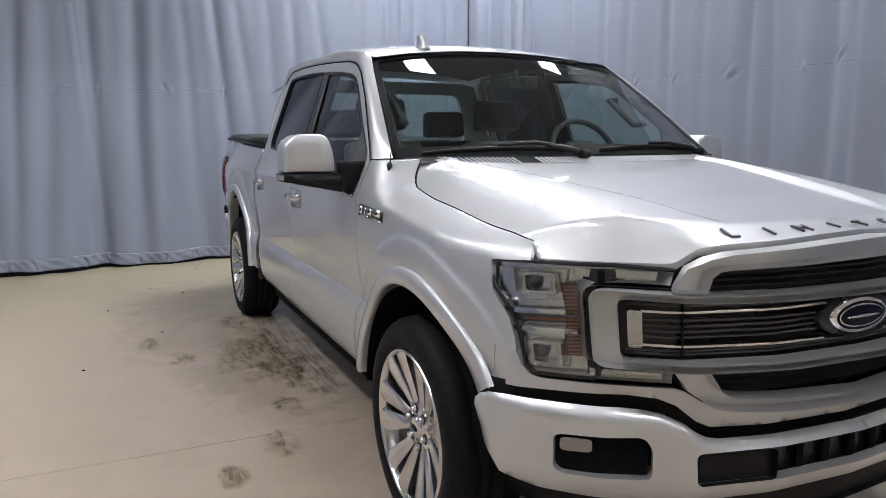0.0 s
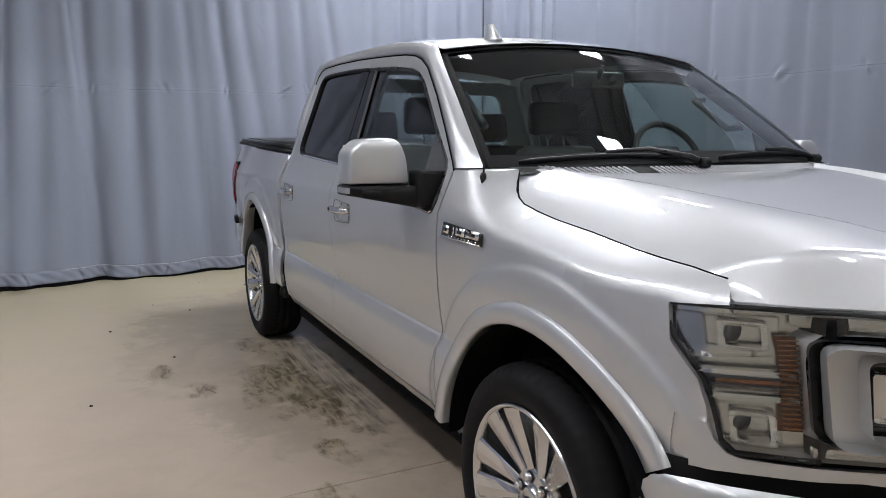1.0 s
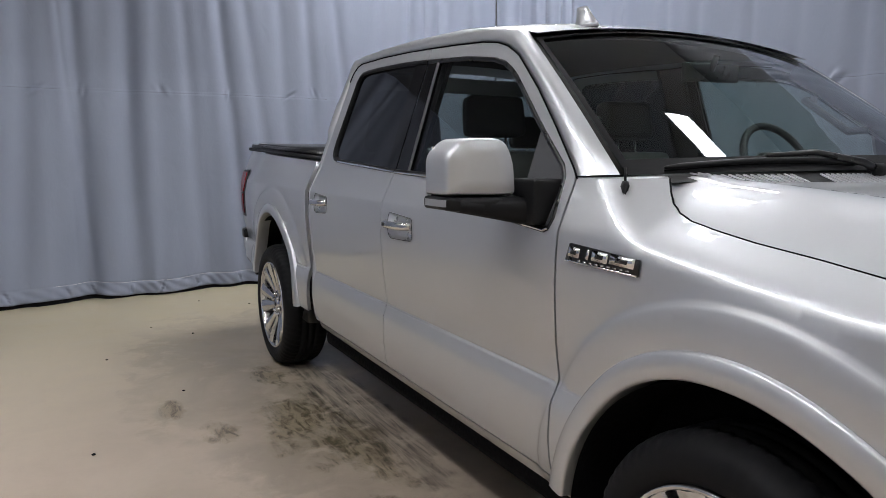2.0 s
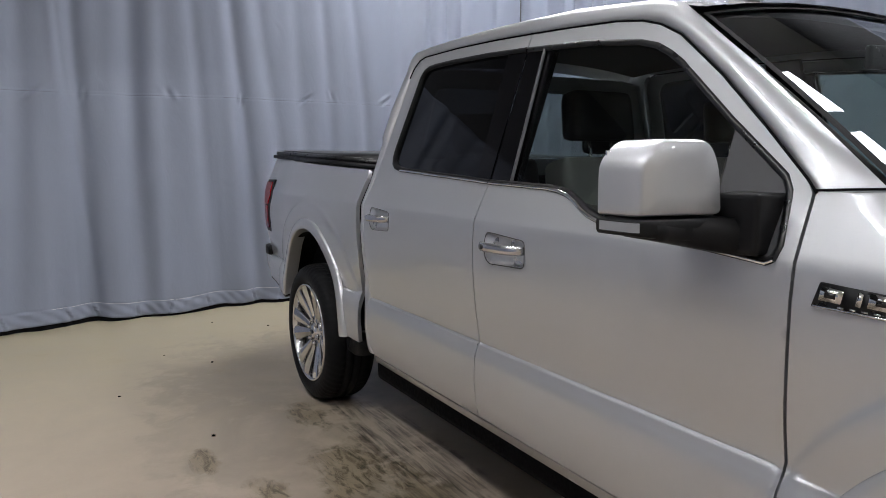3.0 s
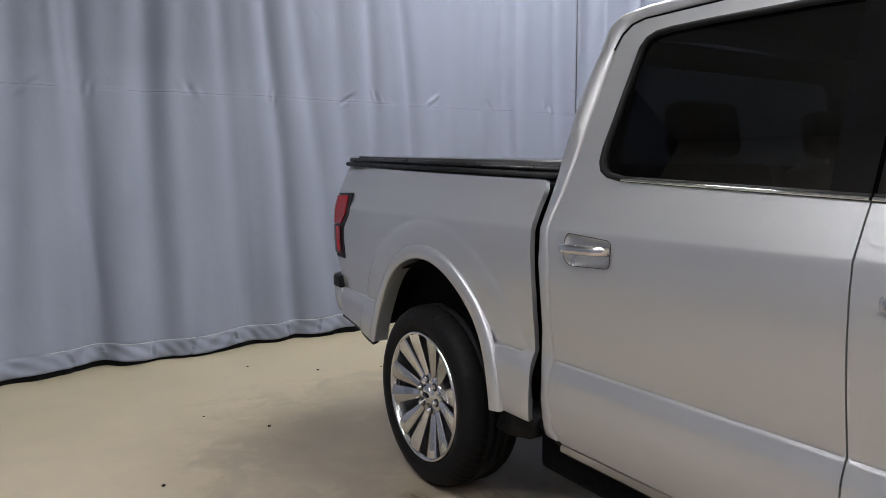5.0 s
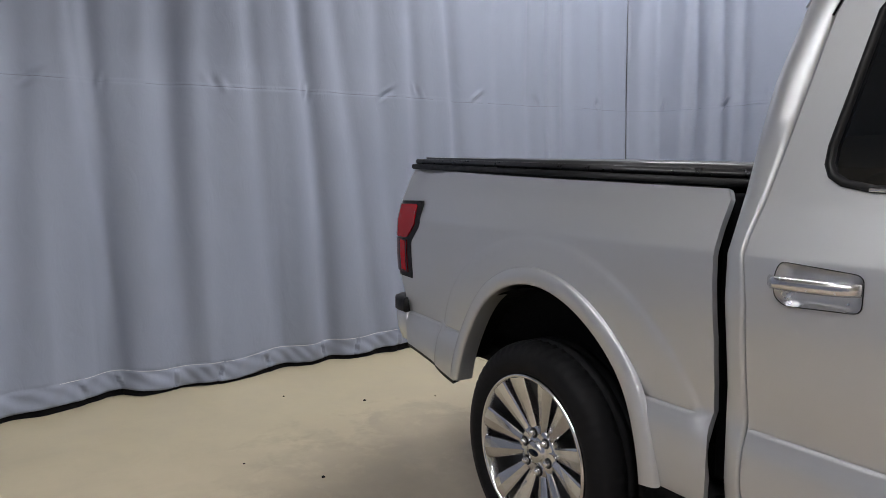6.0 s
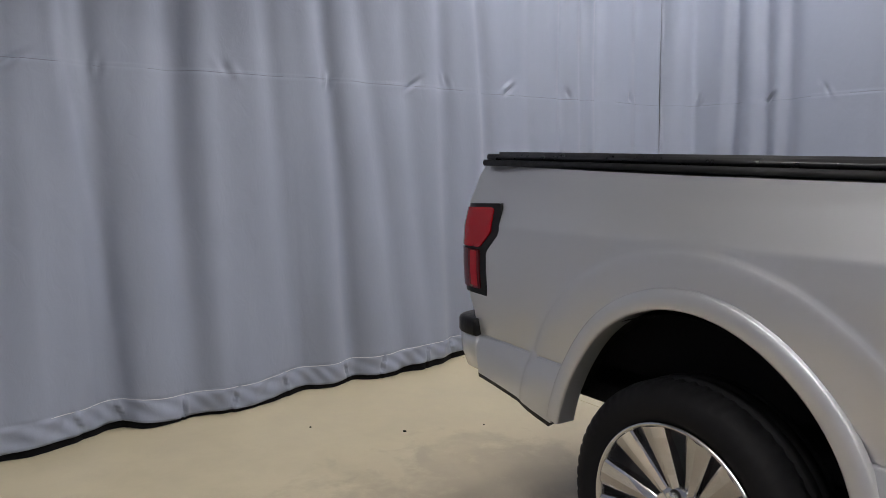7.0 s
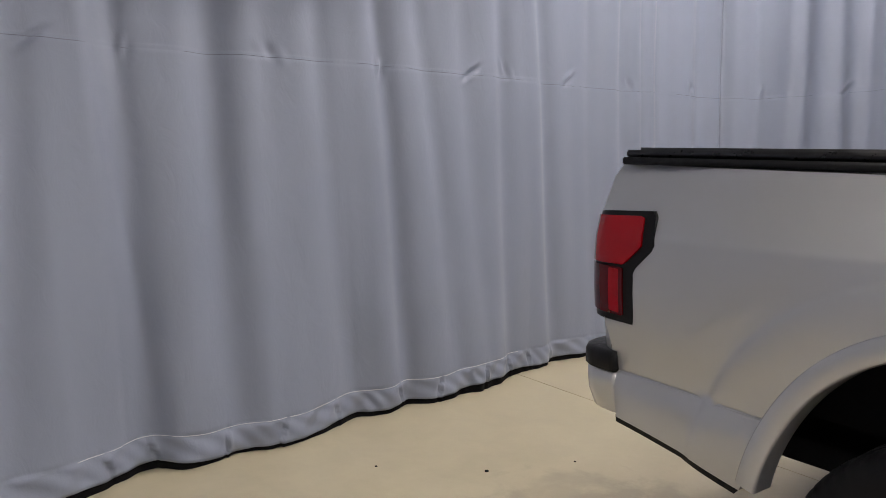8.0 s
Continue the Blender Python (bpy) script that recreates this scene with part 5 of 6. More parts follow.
# wipers lying along the foot of the glass
for y0, y1, v0, v1 in ((0.12, 0.74, 0.02, 0.012), (-0.66, -0.04, 0.03, 0.015)):
    p = lambda y, v, up=0.018: Vector(tuple(float(c) for c in ws(y / 0.845, v))) + Vector((-0.008, 0, up))
    n = 14
    wip = part("wiper", tube([p(y0 + (y1 - y0) * i / n, v0 + (v1 - v0) * i / n + 0.02 * math.sin(math.pi * i / n), 0.014) for i in range(n + 1)], [0.004] + [0.0085] * (n - 1) + [0.004], 8), BLACK, truck, "black windshield wiper")
    root = y0 - 0.06 if y0 > 0 else y0 - 0.02
    mid = y0 + (y1 - y0) * 0.5
    a0 = Vector(cowl_pt(root, 0.55, 0.02))
    part("wiper_arm", tube([a0, a0 + Vector((0.005, 0.06, 0.022)), p(root + 0.2, 0.045, 0.03), p(mid, v0 + 0.025, 0.022)], [0.014, 0.012, 0.009, 0.006], 8), SATIN, wip)
    part("pivot", spin([(0.0, 0.02), (0.018, 0.02), (0.02, 0.0), (0.02, -0.02)], 14, (a0.x, a0.y, a0.z)), BLACK, wip)
    part("rubber_blade", tube([p(y0 + (y1 - y0) * i / n, v0 + (v1 - v0) * i / n + 0.02 * math.sin(math.pi * i / n), 0.006) for i in range(n + 1)], 0.003, 6), RUBBER, wip)

# ---------- nose ----------
def nose_part(name, pts, plan, off, mat, parent, depth=0.03, holes=(), step=0.025, label="", lean=1.0):
    ol = on_plan(plan, dense(pts, 0.05))
    hs = [on_plan(plan, dense(h, 0.05)) for h in holes]
    return part(name, sheet(ol, nose_surf(plan, off, lean), step, hs, depth), mat, parent, label)


def mirror_half(pts):
    """A closed outline from its half with y >= 0, which begins and ends on the middle."""
    return pts + [(-y, z) for y, z in pts[::-1][1:-1]]


grille = nose_part("grille", mirror_half([(0, 0.70), (0.47, 0.722), (0.52, 0.76), (0.55, 0.832), (0.722, 0.832), (0.722, 1.028), (0.56, 1.03), (0.545, 1.10), (0.48, 1.13), (0, 1.165)]), FASCIA, -0.055, SATIN, truck, 0.0, step=0.05, label="black grille with satin silver frames")
top_out = [(0, 1.168), (0.257, 1.154), (0.47, 1.138), (0.52, 1.126), (0.562, 1.102), (0.582, 1.055), (0.586, 1.038)]
top_in = [(0.526, 1.038), (0.514, 1.080), (0.498, 1.094), (0.47, 1.099), (0.26, 1.106), (0, 1.114)]
nose_part("upper_frame", top_out + top_in + [(-y, z) for y, z in top_in[::-1][1:]] + [(-y, z) for y, z in top_out[::-1][:-1]], FASCIA, 0.022, SATIN_SILVER, grille, 0.06, label="satin silver upper grille frame")
low_out = [(0, 0.698), (0.21, 0.707), (0.46, 0.722), (0.505, 0.735), (0.553, 0.772), (0.586, 0.833)]
low_in = [(0.515, 0.833), (0.480, 0.779), (0.462, 0.764), (0.425, 0.757), (0, 0.735)]
nose_part("lower_frame", low_out + low_in + [(-y, z) for y, z in low_in[::-1][1:]] + [(-y, z) for y, z in low_out[::-1][:-1]], FASCIA, 0.022, SATIN_SILVER, grille, 0.06, label="satin silver lower grille frame")
c_out = rounded([(0.742, 0.832), (0.742, 1.034), (-0.742, 1.034), (-0.742, 0.832)], 0.03)
c_in = rounded([(0.690, 0.851), (0.690, 1.015), (-0.690, 1.015), (-0.690, 0.851)], 0.022)
nose_part("middle_frame", c_out, FASCIA, 0.024, SATIN_SILVER, grille, 0.07, holes=[c_in], step=0.018, label="broad satin silver frame round the badge")
nose_part("frame_gasket", rounded([(0.744, 0.829), (0.744, 1.036), (0.55, 1.038), (0.55, 0.825)], 0.03), FASCIA, -0.004, SATIN, grille, 0.03)
nose_part("frame_gasket", rounded([(-0.744, 0.829), (-0.744, 1.036), (-0.55, 1.038), (-0.55, 0.825)], 0.03), FASCIA, -0.004, SATIN, grille, 0.03)
def nose_strip(name, z0, z1, y0, y1, h, off, mat, label=""):
    """A bar along the nose from y0 to y1, 2 h high, whose middle rises from z0 to z1."""
    rows = []
    for k in np.linspace(0, 1, 40):
        y, z = y0 + (y1 - y0) * k, z0 + (z1 - z0) * k
        x = float(nose_surf(FASCIA, off)(FASCIA.at(y), z)[0])
        rows.append([(x + 0.02, y, z - h), (x + 0.002, y, z - h), (x, y, z - h + 0.0015), (x, y, z + h - 0.0015), (x + 0.002, y, z + h), (x + 0.02, y, z + h)])
    return part(name, loft(rows, True, True), mat, grille, label, smooth=False)


def bars(y1, zs, off, h=0.006, mat=SLAT):
    for z, yy in zs:
        nose_part("grille_bar", rounded([(yy, z - h), (yy, z + h), (-yy, z + h), (-yy, z - h)], 0.003, 2), FASCIA, off, mat, grille, 0.025, step=0.05)
bars(0, [(1.042, 0.507), (1.060, 0.50), (1.078, 0.49), (1.095, 0.40)], -0.012)
bars(0, [(0.812, 0.49), (0.794, 0.48), (0.776, 0.465), (0.759, 0.42)], -0.012)
for z, yy in ((0.905, 0.632), (0.9205, 0.632), (0.936, 0.632), (0.951, 0.632), (1.003, 0.665), (0.991, 0.665), (0.868, 0.665), (0.858, 0.665)):
    nose_strip("grille_bar", z, z, yy, -yy, 0.0035, 0.004, SLAT)
for sg in (1, -1):
    nose_strip("chrome_bar", 0.9745, 0.979, sg * 0.655, sg * 0.125, 0.004, 0.019, CHROME, "thin chrome bar")
    nose_strip("chrome_bar", 0.8845, 0.880, sg * 0.655, sg * 0.125, 0.004, 0.019, CHROME, "thin chrome bar")
    pts = rounded([(0.670, 0.880), (0.670, 0.979), (0.640, 0.979), (0.640, 0.880)], 0.008)
    nose_part("chrome_bar", [(sg * y, z) for y, z in (pts if sg > 0 else pts[::-1])], FASCIA, 0.018, CHROME, grille, 0.02, step=0.03, label="broad chrome end bar")
# oval emblem: ring, dark field and plain chrome bars
def oval(a, b, off, depth, mat, name, label=""):
    cx = -0.945
    n = 40
    rows = []
    for d, k in ((0.0, 1.0), (depth * 0.7, 0.985), (depth, 0.94), (depth, 0.0)):
        rows.append([(cx - off - d, a * k * math.cos(t), 0.936 + b * k * math.sin(t)) for t in np.linspace(0, 2 * math.pi, n, endpoint=False)])
    return part(name, loft([r for r in rows], True), mat, emblem_parent, label)
emblem_parent = grille
oval(0.150, 0.068, -0.03, 0.045, SATIN, "emblem_base")
oval(0.116, 0.052, 0.0, 0.028, CHROME, "emblem", "chrome oval emblem")
oval(0.104, 0.042, 0.02, 0.0105, BADGE_BLUE, "emblem_field", "dark oval field")
oval(0.094, 0.034, 0.028, 0.0035, CHROME, "emblem_line")
oval(0.090, 0.030, 0.029, 0.0035, BADGE_BLUE, "emblem_field")
part("emblem_bar", tube([(-0.979, y, 0.935) for y in np.linspace(0.066, -0.066, 12)], [0.002 + 0.003 * math.sin(math.pi * i / 11) for i in range(12)], 8), CHROME, grille, "plain chrome bar across the emblem")

# headlights
FACET = plain("faceted_chrome", (0.88, 0.88, 0.87), 0.14, 1.0, grain=1.0, scale=90)
FOG = plain("fog_lens_facets", (0.36, 0.36, 0.36), 0.1, 0.9, grain=1.0, scale=220)
lamp_glass = plain("projector_glass", (0.16, 0.17, 0.18), 0.05, 0.5, coat=1.0)
OLIVE = plain("reflector_grey", (0.74, 0.73, 0.71), 0.2, 1.0, grain=0.1, scale=20, vary=0.04)
HL = [(0.908, 1.083), (0.851, 1.089), (0.683, 1.092), (0.567, 1.086), (0.576, 1.045), (0.658, 1.047), (0.722, 1.043), (0.742, 1.025), (0.748, 0.985), (0.746, 0.855), (0.735, 0.828), (0.71, 0.814), (0.567, 0.808), (0.568, 0.778), (0.734, 0.780), (0.85, 0.778), (0.866, 0.80), (0.872, 0.866), (0.880, 0.928), (0.902, 1.005)]
for sg in (1, -1):
    f = lambda pts: [(sg * y, z) for y, z in (pts if sg > 0 else pts[::-1])]
    hl = nose_part("headlight", f(HL), FASCIA, -0.06, OLIVE, truck, 0.0, label="clear headlight with two square lamps and amber strip")
    # chrome-grey side wall of the housing
    ol = on_plan(FASCIA, dense(f(HL), 0.03))
    sA, sB = nose_surf(FASCIA, 0.0), nose_surf(FASCIA, -0.06)
    A = np.array([np.array(sA(u, v), float) for u, v in ol])
    B = np.array([np.array(sB(u, v), float) for u, v in ol])
    rowsA, rowsB = A.tolist(), B.tolist()
    part("housing", loft([rowsA + [rowsA[0]], rowsB + [rowsB[0]]]), SATIN_SILVER, hl)
    g = nose_part("lens", f(HL), FASCIA, 0.002, LENS, hl, 0.0, label="clear lens")
    g.visible_shadow = False
    # black rubber line round it
    rim_line = [tuple(float(c) for c in sA(u, v)) for u, v in on_plan(FASCIA, dense(f(HL[14:] + HL[:4]), 0.02, False))]
    part("seal", tube(rim_line, 0.0065, 6, False), SATIN, hl)
    def lamp(y0, y1, z0, z1):
        bez = nose_part("lamp_bezel", f(rounded([(y1, z0), (y1, z1), (y0, z1), (y0, z0)], 0.008)), FASCIA, -0.018, FACET, hl, 0.04, holes=[f(rounded([(y1 - 0.009, z0 + 0.009), (y1 - 0.009, z1 - 0.009), (y0 + 0.009, z1 - 0.009), (y0 + 0.009, z0 + 0.009)], 0.006))], step=0.012)
        ym, zm = (y0 + y1) / 2, (z0 + z1) / 2
        x, y, _ = (float(c) for c in nose_surf(FASCIA, -0.045)(FASCIA.at(sg * ym), zm))
        rows = []
        for r, d in ((0.027, 0.0), (0.026, 0.012), (0.02, 0.02), (0.011, 0.025), (0.0005, 0.027)):
            rows.append([(x - d * 0.35, y + r * 1.05 * math.cos(t), zm + r * 0.85 * math.sin(t)) for t in np.linspace(0, 2 * math.pi, 16, endpoint=False)])
        part("projector", loft(rows, True), lamp_glass, hl, "dark projector lens")
    lamp(0.785, 0.850, 1.000, 1.060)
    lamp(0.783, 0.845, 0.805, 0.872)
    nose_part("reflector", f([(0.89, 1.005), (0.888, 1.062), (0.755, 1.068), (0.765, 0.985), (0.872, 0.968)]), FASCIA, -0.045, OLIVE, hl, 0.02, holes=[f([(0.853, 0.997), (0.853, 1.063), (0.782, 1.063), (0.782, 0.997)])], step=0.015)
    nose_part("reflector", f([(0.862, 0.80), (0.865, 0.888), (0.765, 0.892), (0.762, 0.80)]), FASCIA, -0.045, OLIVE, hl, 0.02, holes=[f([(0.848, 0.802), (0.848, 0.875), (0.78, 0.875), (0.78, 0.802)])], step=0.015)
    nose_part("reflector", f([(0.75, 1.055), (0.75, 1.08), (0.585, 1.078), (0.59, 1.055)]), FASCIA, -0.03, OLIVE, hl, 0.02)
    nose_part("reflector", f([(0.73, 0.785), (0.73, 0.805), (0.575, 0.802), (0.577, 0.785)]), FASCIA, -0.03, OLIVE, hl, 0.02)
    nose_part("divider", f([(0.872, 0.895), (0.875, 0.905), (0.755, 0.912), (0.755, 0.900)]), FASCIA, -0.012, CHROME, hl, 0.03)
    nose_part("divider", f([(0.880, 0.944), (0.884, 0.954), (0.757, 0.962), (0.757, 0.952)]), FASCIA, -0.012, CHROME, hl, 0.03)
    nose_part("marker_bar", f([(0.868, 0.916), (0.869, 0.938), (0.760, 0.944), (0.760, 0.922)]), FASCIA, -0.03, ALLOY_DARK, hl, 0.02)
    nose_part("amber_bar", f([(0.855, 0.922), (0.855, 0.929), (0.760, 0.937), (0.760, 0.927)]), FASCIA, -0.024, AMBER, hl, 0.008, label="amber bar")
    nose_part("amber_panel", f([(0.784, 0.836), (0.780, 0.90), (0.774, 0.94), (0.782, 1.035), (0.752, 1.036), (0.750, 0.838)]), FASCIA, -0.014, AMBER_DARK, hl, 0.01, label="dark amber side reflector")
    for i in range(19):
        z = 0.84 + i * 0.0102
        nose_part("amber_rib", f([(0.780, z), (0.780, z + 0.0035), (0.752, z + 0.0065), (0.752, z + 0.003)]), FASCIA, -0.006, AMBER, hl, 0.006, step=0.02, label="amber reflector rib" if i == 0 else "")

# black seam between fascia and bumper, lower grille and fog lamps
nose_part("bumper_seam", mirror_half([(0, 0.60), (0.55, 0.60), (0.60, 0.65), (0.925, 0.66), (0.925, 0.74), (0.62, 0.745), (0.54, 0.70), (0, 0.66)]), FASCIA, -0.012, BLACK, truck, 0.0, lean=0)
lowg = nose_part("lower_grille", mirror_half([(0, 0.49), (0.56, 0.49), (0.56, 0.625), (0, 0.625)]), BUMPER, -0.05, SATIN, bumper, 0.0, lean=0)
for y0, y1 in ((0.31, 0.535), (-0.535, -0.31)):
    nose_part("active_panel", rounded([(y1, 0.515), (y1, 0.603), (y0, 0.603), (y0, 0.515)], 0.015), BUMPER, -0.018, BLACK, bumper, 0.02, lean=0, label="black blanking panel")
for yy in (-0.2, -0.1, 0.0, 0.1, 0.2):
    nose_part("vertical_bar", [(yy + 0.012, 0.518), (yy + 0.012, 0.600), (yy - 0.012, 0.600), (yy - 0.012, 0.518)], BUMPER, -0.03, VOID, bumper, -0.015, lean=0)
for sg in (1, -1):
    f = lambda pts: [(sg * y, z) for y, z in (pts if sg > 0 else pts[::-1])]
    fg = nose_part("fog_lamp", f([(0.85, 0.51), (0.85, 0.64), (0.635, 0.655), (0.635, 0.515)]), BUMPER, -0.035, VOID, bumper, 0.0, lean=0, label="black fog lamp recess")
    nose_part("fog_lens", f(rounded([(0.822, 0.578), (0.822, 0.617), (0.762, 0.622), (0.762, 0.584)], 0.012)), BUMPER, -0.022, FOG, bumper, -0.01, step=0.012, lean=0, label="small bright fog lens")
part("air_dam", sheet(on_plan(BUMPER, dense(mirror_half([(0, 0.37), (0.80, 0.37), (0.90, 0.43), (0.90, 0.475), (0, 0.47)]), 0.05)), nose_surf(BUMPER, -0.07, 0), 0.05, (), 0.02), BLACK, truck, "black air dam under the bumper")

# raised letters along the hood's front edge
def letter(ch, yc, size):
    cu = bpy.data.curves.new("letter", "FONT")
    cu.body, cu.size, cu.extrude, cu.align_x, cu.resolution_u = ch, size, 0.003, "CENTER", 3
    tmp = bpy.data.objects.new("letter", cu)
    scene.collection.objects.link(tmp)
    dg = bpy.context.evaluated_depsgraph_get()
    me = bpy.data.meshes.new_from_object(tmp.evaluated_get(dg))
    bpy.data.objects.remove(tmp)
    for v in me.vertices:
        y = yc - v.co.x * 1.25
        xf = float(nose_surf(FASCIA, 0.0)(FASCIA.at(y), float(ZE(abs(y))))[0])
        xr = float(hood_rear(y))
        t = (0.030 + v.co.y * 1.25) / (xr - xf)
        x, _, z = (float(c) for c in hood(y, t))
        v.co = (x, y, z + 0.0035 + v.co.z)
    me.materials.clear()
    me.materials.append(ALLOY_DARK)
    ob = new("letter", me)
    ob.parent = hoodob
    return ob


for i, ch in enumerate("LIMITED"):
    o = letter(ch, 0.392 - 0.1195 * i, 0.05)
    o["label"] = "raised dark metal letter"

# ---------- tail ----------
TL = [(4.84, 0.925), (4.632, 0.918), (4.628, 0.94), (4.628, 1.085), (4.618, 1.102), (4.556, 1.16), (4.546, 1.18), (4.560, 1.265), (4.575, 1.284), (4.865, 1.277)]
def tail_surf(sign, off, back=0.0):
    def f(x, z):
        x, z = np.asarray(x, float), np.asarray(z, float)
        k = np.clip((x - 4.72) / 0.14, 0, 1.1)
        return x - 0.02 * k ** 2 + back, sign * (side(np.minimum(x, 4.72), np.clip(z, 0.9, 1.2)) * 0.4 + side(np.minimum(x, 4.72), z) * 0.6 + off - 0.06 * k ** 2.2), z
    return f
for sign in (1, -1):
    tl = part("taillight", sheet(TL, tail_surf(sign, 0.002), 0.02, (), 0.04, flip=sign > 0), BLACK, truck, "red taillight in a black surround")
    up = rounded([(4.855, 1.112), (4.662, 1.110), (4.590, 1.175), (4.598, 1.262), (4.61, 1.268), (4.87, 1.262)], 0.008)
    part("upper_lens", sheet(up, tail_surf(sign, 0.008, 0.003), 0.018, (), 0.01, flip=sign > 0), RED, tl, "bright red lens")
    dn = rounded([(4.845, 0.95), (4.665, 0.942), (4.665, 1.100), (4.855, 1.104)], 0.008)
    part("lower_lens", sheet(dn, tail_surf(sign, 0.008, 0.003), 0.018, (), 0.01, flip=sign > 0), RED_DARK, tl, "dark red lens")
    st = rounded([(4.722, 0.955), (4.68, 0.95), (4.68, 1.095), (4.722, 1.096)], 0.006)
    part("light_strip", sheet(st, tail_surf(sign, 0.0095, 0.003), 0.018, (), 0.004, flip=sign > 0), RED, tl)
    # rear corner post between lamp and tailgate
    part("bed_corner", loft([[(4.735 + 0.0, sign * (float(side(4.73, z)) - 0.004), z), (4.775, sign * (float(side(4.73, z)) - 0.025), z), (4.79, sign * (float(side(4.73, z)) - 0.07), z), (4.785, sign * 0.70, z)][:: -1 if sign > 0 else 1] for z in np.linspace(0.70, 1.40, 20)]), PAINT, truck)
    part("bed_skirt", sheet([(4.235, 0.515), (4.43, 0.548), (4.70, 0.578), (4.70, 0.602), (4.43, 0.572), (4.215, 0.540)], side_surf(sign, -0.006), 0.03, (), 0.03, flip=sign > 0), BLACK, truck, "black lower edge strip")

# rear bumper: painted ends, black step pad on top
rb_plan = [(0.924, 4.695), (0.924, 4.76), (0.918, 4.80), (0.900, 4.835), (0.865, 4.862), (0.80, 4.882), (0.60, 4.90), (0.3, 4.912), (0.0, 4.915)]
rb_plan = rb_plan + [(-y, x) for y, x in rb_plan[::-1][1:]]
rb_line = dense([(x + 0.012, y) for y, x in rb_plan], 0.02, False)
def along_bumper(profile):
    """A skin along the bumper's plan; profile of (outward, z)."""
    P = np.array(rb_line)
    T = np.gradient(P, axis=0)
    T /= np.linalg.norm(T, axis=1)[:, None]
    N = np.c_[-T[:, 1], T[:, 0]]
    if N[len(N) // 2, 0] < 0:
        N = -N
    return loft([[(p[0] + q[0] * o, p[1] + q[1] * o, z) for o, z in profile] for p, q in zip(P, N)], False, True)
rbm = new("rear_bumper")
rbm.parent = truck
part("bumper_shell", along_bumper([(-0.10, 0.585), (-0.045, 0.588), (-0.025, 0.600), (-0.004, 0.66), (0.0, 0.70), (0.0, 0.738), (-0.006, 0.742), (-0.10, 0.742)]), PAINT, rbm, "silver painted rear bumper")
part("step_pad", along_bumper([(-0.10, 0.744), (0.004, 0.744), (0.009, 0.749), (0.009, 0.797), (0.004, 0.808), (-0.012, 0.814), (-0.10, 0.816)]), BLACK, rbm, "black ribbed step pad")

# running boards tucked under the sills, mud guards, frame rails, axle and exhaust
for sign in (1, -1):
    part("running_board", box(0.72, 2.86, min(sign * 0.74, sign * 0.87), max(sign * 0.74, sign * 0.87), 0.385, 0.42, 0.01), BLACK, truck, "black folded running board")
    part("step_bracket", prism([(2.80, 0.40), (3.04, 0.475), (3.06, 0.50), (2.82, 0.50)], lambda u, v, d: (u, sign * (0.90 - d), v), 0.10, 0.008), BLACK, truck)
    part("mud_guard", prism([(2.97, 0.515), (3.135, 0.515), (3.20, 0.44), (3.225, 0.39), (3.13, 0.385), (3.0, 0.41)], lambda u, v, d: (u, sign * (0.925 - d), v), 0.12, 0.008), BLACK, truck, "black mud guard")
    part("frame_rail", box(0.4, 4.75, min(sign * 0.42, sign * 0.50), max(sign * 0.42, sign * 0.50), 0.56, 0.68, 0.01), VOID, truck)
    part("leaf_spring", tube([(3.0, sign * 0.56, 0.52), (3.4, sign * 0.56, 0.45), (3.683, sign * 0.56, 0.43), (4.0, sign * 0.56, 0.47), (4.35, sign * 0.56, 0.60)], 0.03, 8), VOID, truck)
part("rear_axle", tube([(3.683, -0.75, 0.40), (3.683, 0.75, 0.40)], 0.05, 12), VOID, truck)
part("front_axle", tube([(0, -0.75, 0.40), (0, 0.75, 0.40)], 0.05, 12), VOID, truck)

# ---------- cabin ----------
part("cabin_floor", box(0.62, 2.84, -0.84, 0.84, 0.55, 0.62, 0.01), DASH, truck)
part("headliner", loft([[(x, y, float(roof_z(x, y)) - 0.045) for y in np.linspace(-0.66, 0.66, 9)] for x in np.linspace(1.16, 2.80, 12)]), LINER, truck)
rows = []
for y in np.linspace(-0.84, 0.84, 29):
    k = 1 - (abs(y) / 0.84) ** 2.2
    hump = 0.02 * math.exp(-((y + 0.40) / 0.22) ** 2)
    rows.append([(x - 0.16 * k * f, y, z + hump * (0.3 < f < 1)) for x, z, f in ((0.52, 1.31, 1), (0.62, 1.335, 1), (0.82, 1.335, 0.6), (0.93, 1.30, 0.2), (0.97, 1.22, 0), (0.95, 1.05, 0), (0.88, 0.80, 0), (0.75, 0.62, 0))])
part("dashboard", loft(rows), DASH, truck, "dark grey padded dashboard")
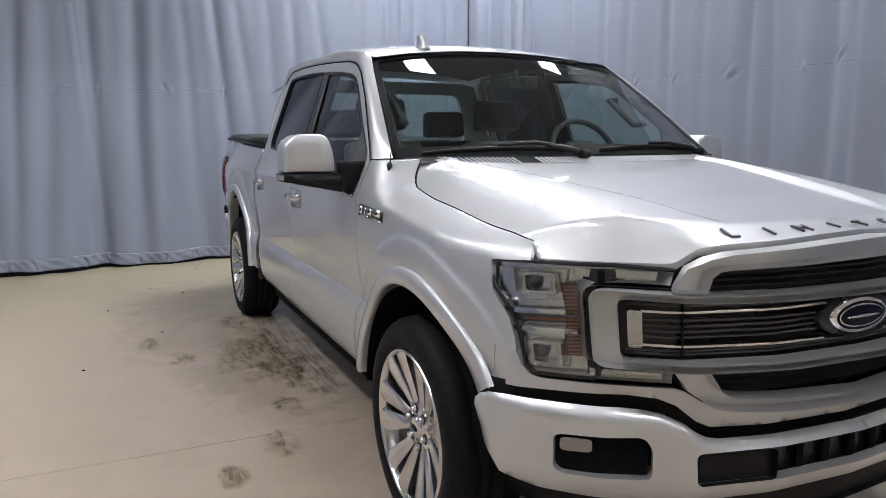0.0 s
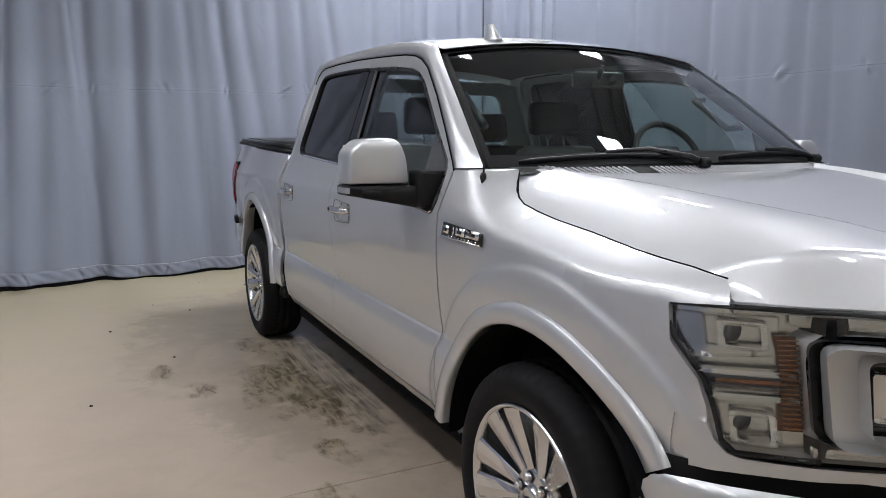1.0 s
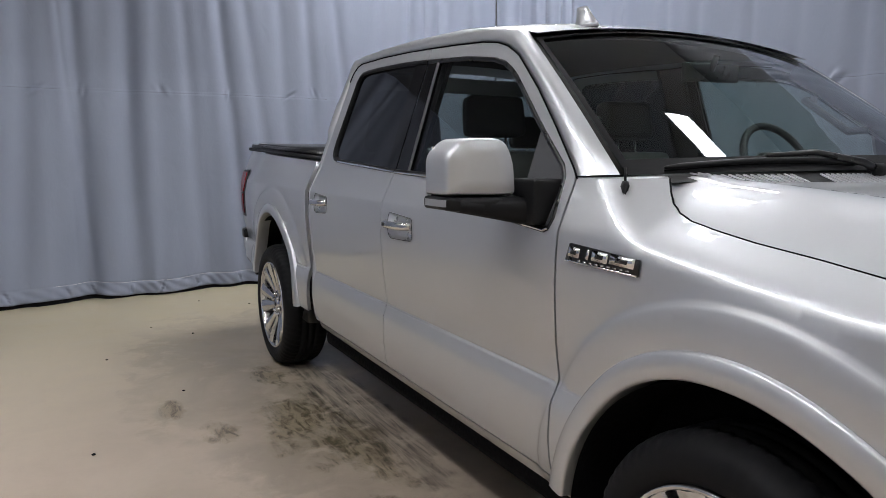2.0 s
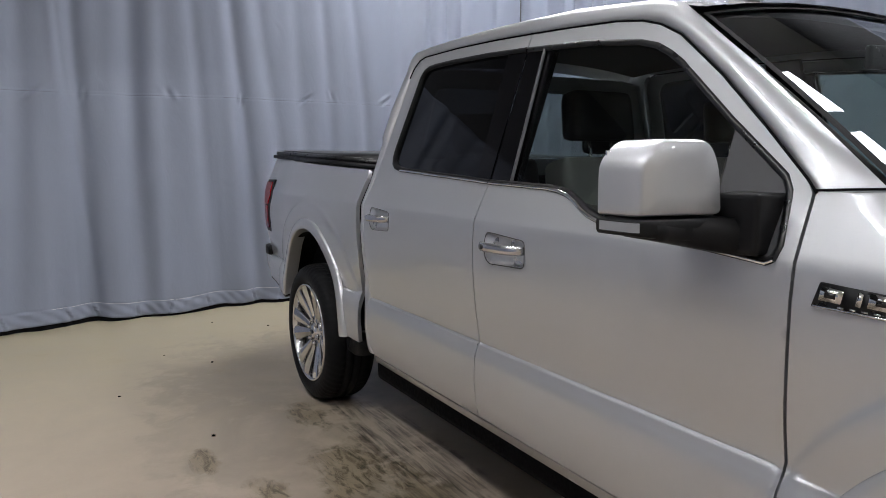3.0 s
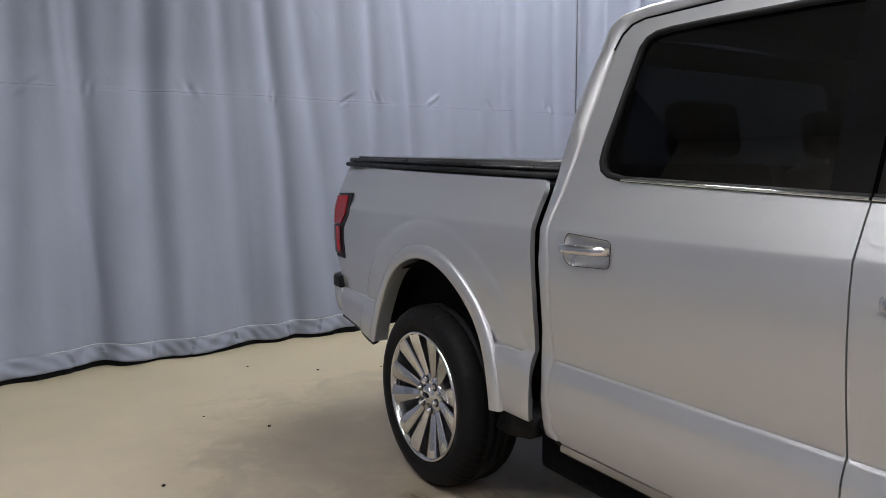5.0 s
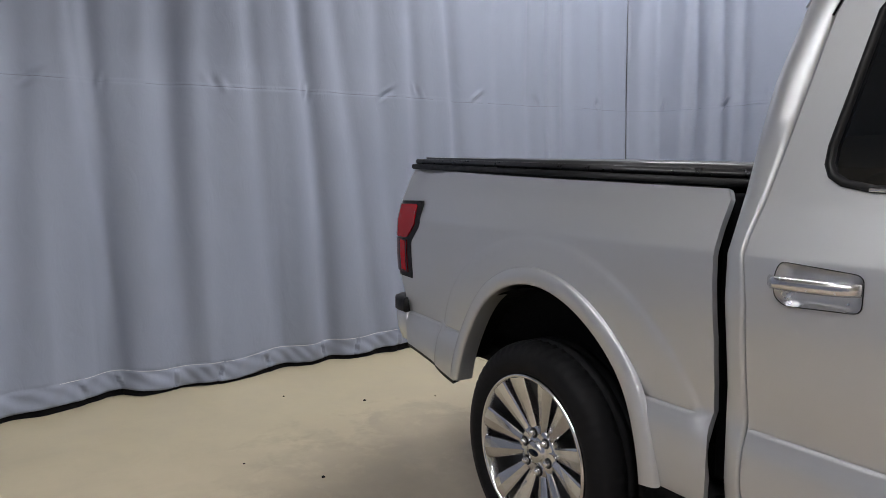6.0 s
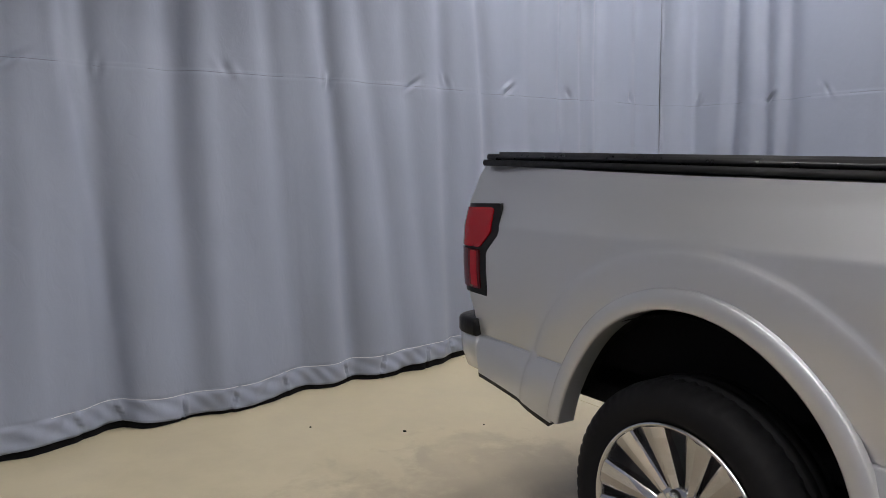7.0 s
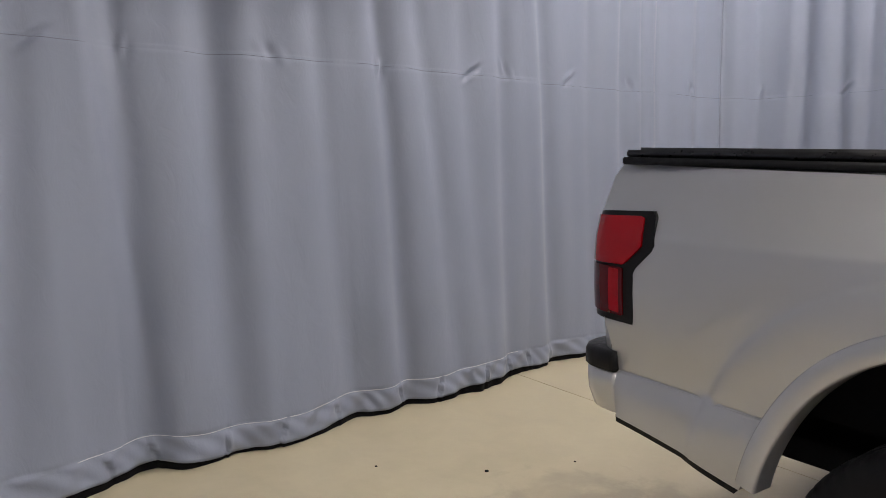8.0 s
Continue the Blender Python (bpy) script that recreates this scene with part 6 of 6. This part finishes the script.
def steering():
    c = Vector((1.0, -0.46, 1.362))
    tilt = Matrix.Rotation(radians(-62), 4, "Y")
    pts = [c + tilt @ Vector((0.19 * math.cos(a), 0.19 * math.sin(a), 0)) for a in np.linspace(0, 2 * math.pi, 41)]
    o = part("steering_wheel", tube(pts, 0.0155, 10, False), LEATHER, truck, "black leather steering wheel")
    for a in (0.0, math.pi / 2, -math.pi / 2):
        part("wheel_spoke", tube([c + tilt @ Vector((0.05 * math.cos(a + math.pi), 0.05 * math.sin(a), -0.01)), c + tilt @ Vector((0.18 * math.cos(a + math.pi), 0.18 * math.sin(a), 0))], 0.014, 8), DASH, o)
    part("airbag_pad", box(-0.02, 0.02, -0.085, 0.085, -0.07, 0.06, 0.02, 3), DASH, o).matrix_basis = Matrix.Translation(c) @ Matrix.Rotation(radians(28), 4, "Y")
    part("column", tube([c, c + Vector((-0.22, 0, -0.09))], 0.045, 10), DASH, o)
steering()
def cushion(w, d, h, r, rot, at, bulge=0.03):
    """A padded block: w across, d deep, h high, softly swollen."""
    bm = box(-d / 2, d / 2, -w / 2, w / 2, -h / 2, h / 2, r, 4)
    m = Matrix.Translation(at) @ Matrix.Rotation(radians(rot), 4, "Y")
    for v in bm.verts:
        v.co.x += 0.0
        v.co.y *= 1 - 0.12 * max(0, v.co.z / h)
        v.co = m @ v.co
    return bm
def seat(y, x, w, rear=False):
    e = new("rear_seat" if rear else "front_seat")
    e.parent = truck
    part("cushion", cushion(w, 0.52, 0.16, 0.05, -6, (x - 0.24, y, 0.93)), LEATHER, e, "charcoal leather seat cushion")
    part("backrest", cushion(w * 0.94, 0.15, 0.56, 0.06, 12, (x + 0.07, y, 1.14)), LEATHER_LIGHT if not rear else LEATHER, e, "leather backrest")
    part("back_insert", cushion(w * 0.5, 0.05, 0.46, 0.02, 12, (x + 0.02, y, 1.12)), LEATHER_LIGHT if not rear else LEATHER, e)
    part("headrest", cushion(0.31, 0.10, 0.19, 0.05, 8, (x + 0.15, y, 1.58 if not rear else 1.54)), LEATHER, e, "padded dark headrest")
    for s_ in (-0.055, 0.055):
        part("post", tube([(x + 0.11, y + s_, 1.38), (x + 0.14, y + s_, 1.52)], 0.006, 8), CHROME, e)
for y in (0.39, -0.39):
    seat(y, 1.72, 0.53)
seat(0.40, 2.55, 0.62, True)
seat(-0.40, 2.55, 0.62, True)
part("console", box(0.95, 1.7, -0.11, 0.11, 0.62, 1.02, 0.03), DASH, truck)
rvm = part("interior_mirror", box(-0.012, 0.012, -0.125, 0.125, -0.035, 0.035, 0.012, 3), SATIN, truck, "black rear-view mirror")
rvm.matrix_basis = Matrix.Translation((0.965, 0.0, 1.715)) @ Matrix.Rotation(radians(-8), 4, "Z")
part("mirror_stem", tube([(0.96, 0, 1.72), (0.935, 0, 1.775)], 0.012, 8), SATIN, rvm).matrix_basis = rvm.matrix_basis.inverted()
for sign in (1, -1):
    a = [ws(sign * 0.93, v) for v in np.linspace(0.05, 0.97, 8)]
    part("inner_pillar", tube([(float(p[0]) + 0.05, float(p[1]) + sign * 0.03, float(p[2]) - 0.03) for p in a], 0.035, 8), LINER, truck)
    part("grab_handle", tube([(float(ws(sign, 0.3)[0]) + 0.10, sign * 0.69, float(ws(sign, 0.3)[2]) + 0.01), (float(ws(sign, 0.3)[0]) + 0.15, sign * 0.65, float(ws(sign, 0.3)[2]) + 0.0), (float(ws(sign, 0.65)[0]) + 0.14, sign * 0.64, float(ws(sign, 0.65)[2]) - 0.02), (float(ws(sign, 0.65)[0]) + 0.10, sign * 0.67, float(ws(sign, 0.65)[2]) - 0.02)], 0.016, 8), DASH, truck)


# crumbs of dirt on the floor
crumbs = []
rnd = random.Random(5)
for x, y in ((4.26, 1.99), (2.59, 2.13), (6.02, 1.10), (5.67, 0.70), (5.51, 0.28), (5.1, 1.62), (3.35, 1.62), (4.75, 1.35)):
    r = rnd.uniform(0.006, 0.011)
    row = lambda k, z: [(x + r * k * rnd.uniform(0.8, 1.25) * math.cos(a), y + r * k * rnd.uniform(0.8, 1.25) * math.sin(a), z) for a in np.linspace(0, 2 * math.pi, 8, endpoint=False)]
    crumbs.append(loft([row(1.0, 0.0003), row(0.9, r * 0.4), row(0.4, r * 0.75)], True, True))
tagged(part("dirt_crumbs", merge(*crumbs), VOID), "small dark crumbs of dirt on the concrete", "dirt", kind="stuff")

# the driver's half of the body is a little wider than the mirror image that it was built as
for ob in truck.children_recursive:
    if ob.type != "MESH" or ob.parent.name.startswith("wheel"):
        continue
    for v in ob.data.vertices:
        if v.co.y < 0:
            v.co.y -= 0.035 * min(1.0, -v.co.y / 0.85)
for ob in truck.children:
    if ob.name.startswith("wheel") and ob.type == "EMPTY" and ob.location.y < 0:
        ob.location.y -= 0.035
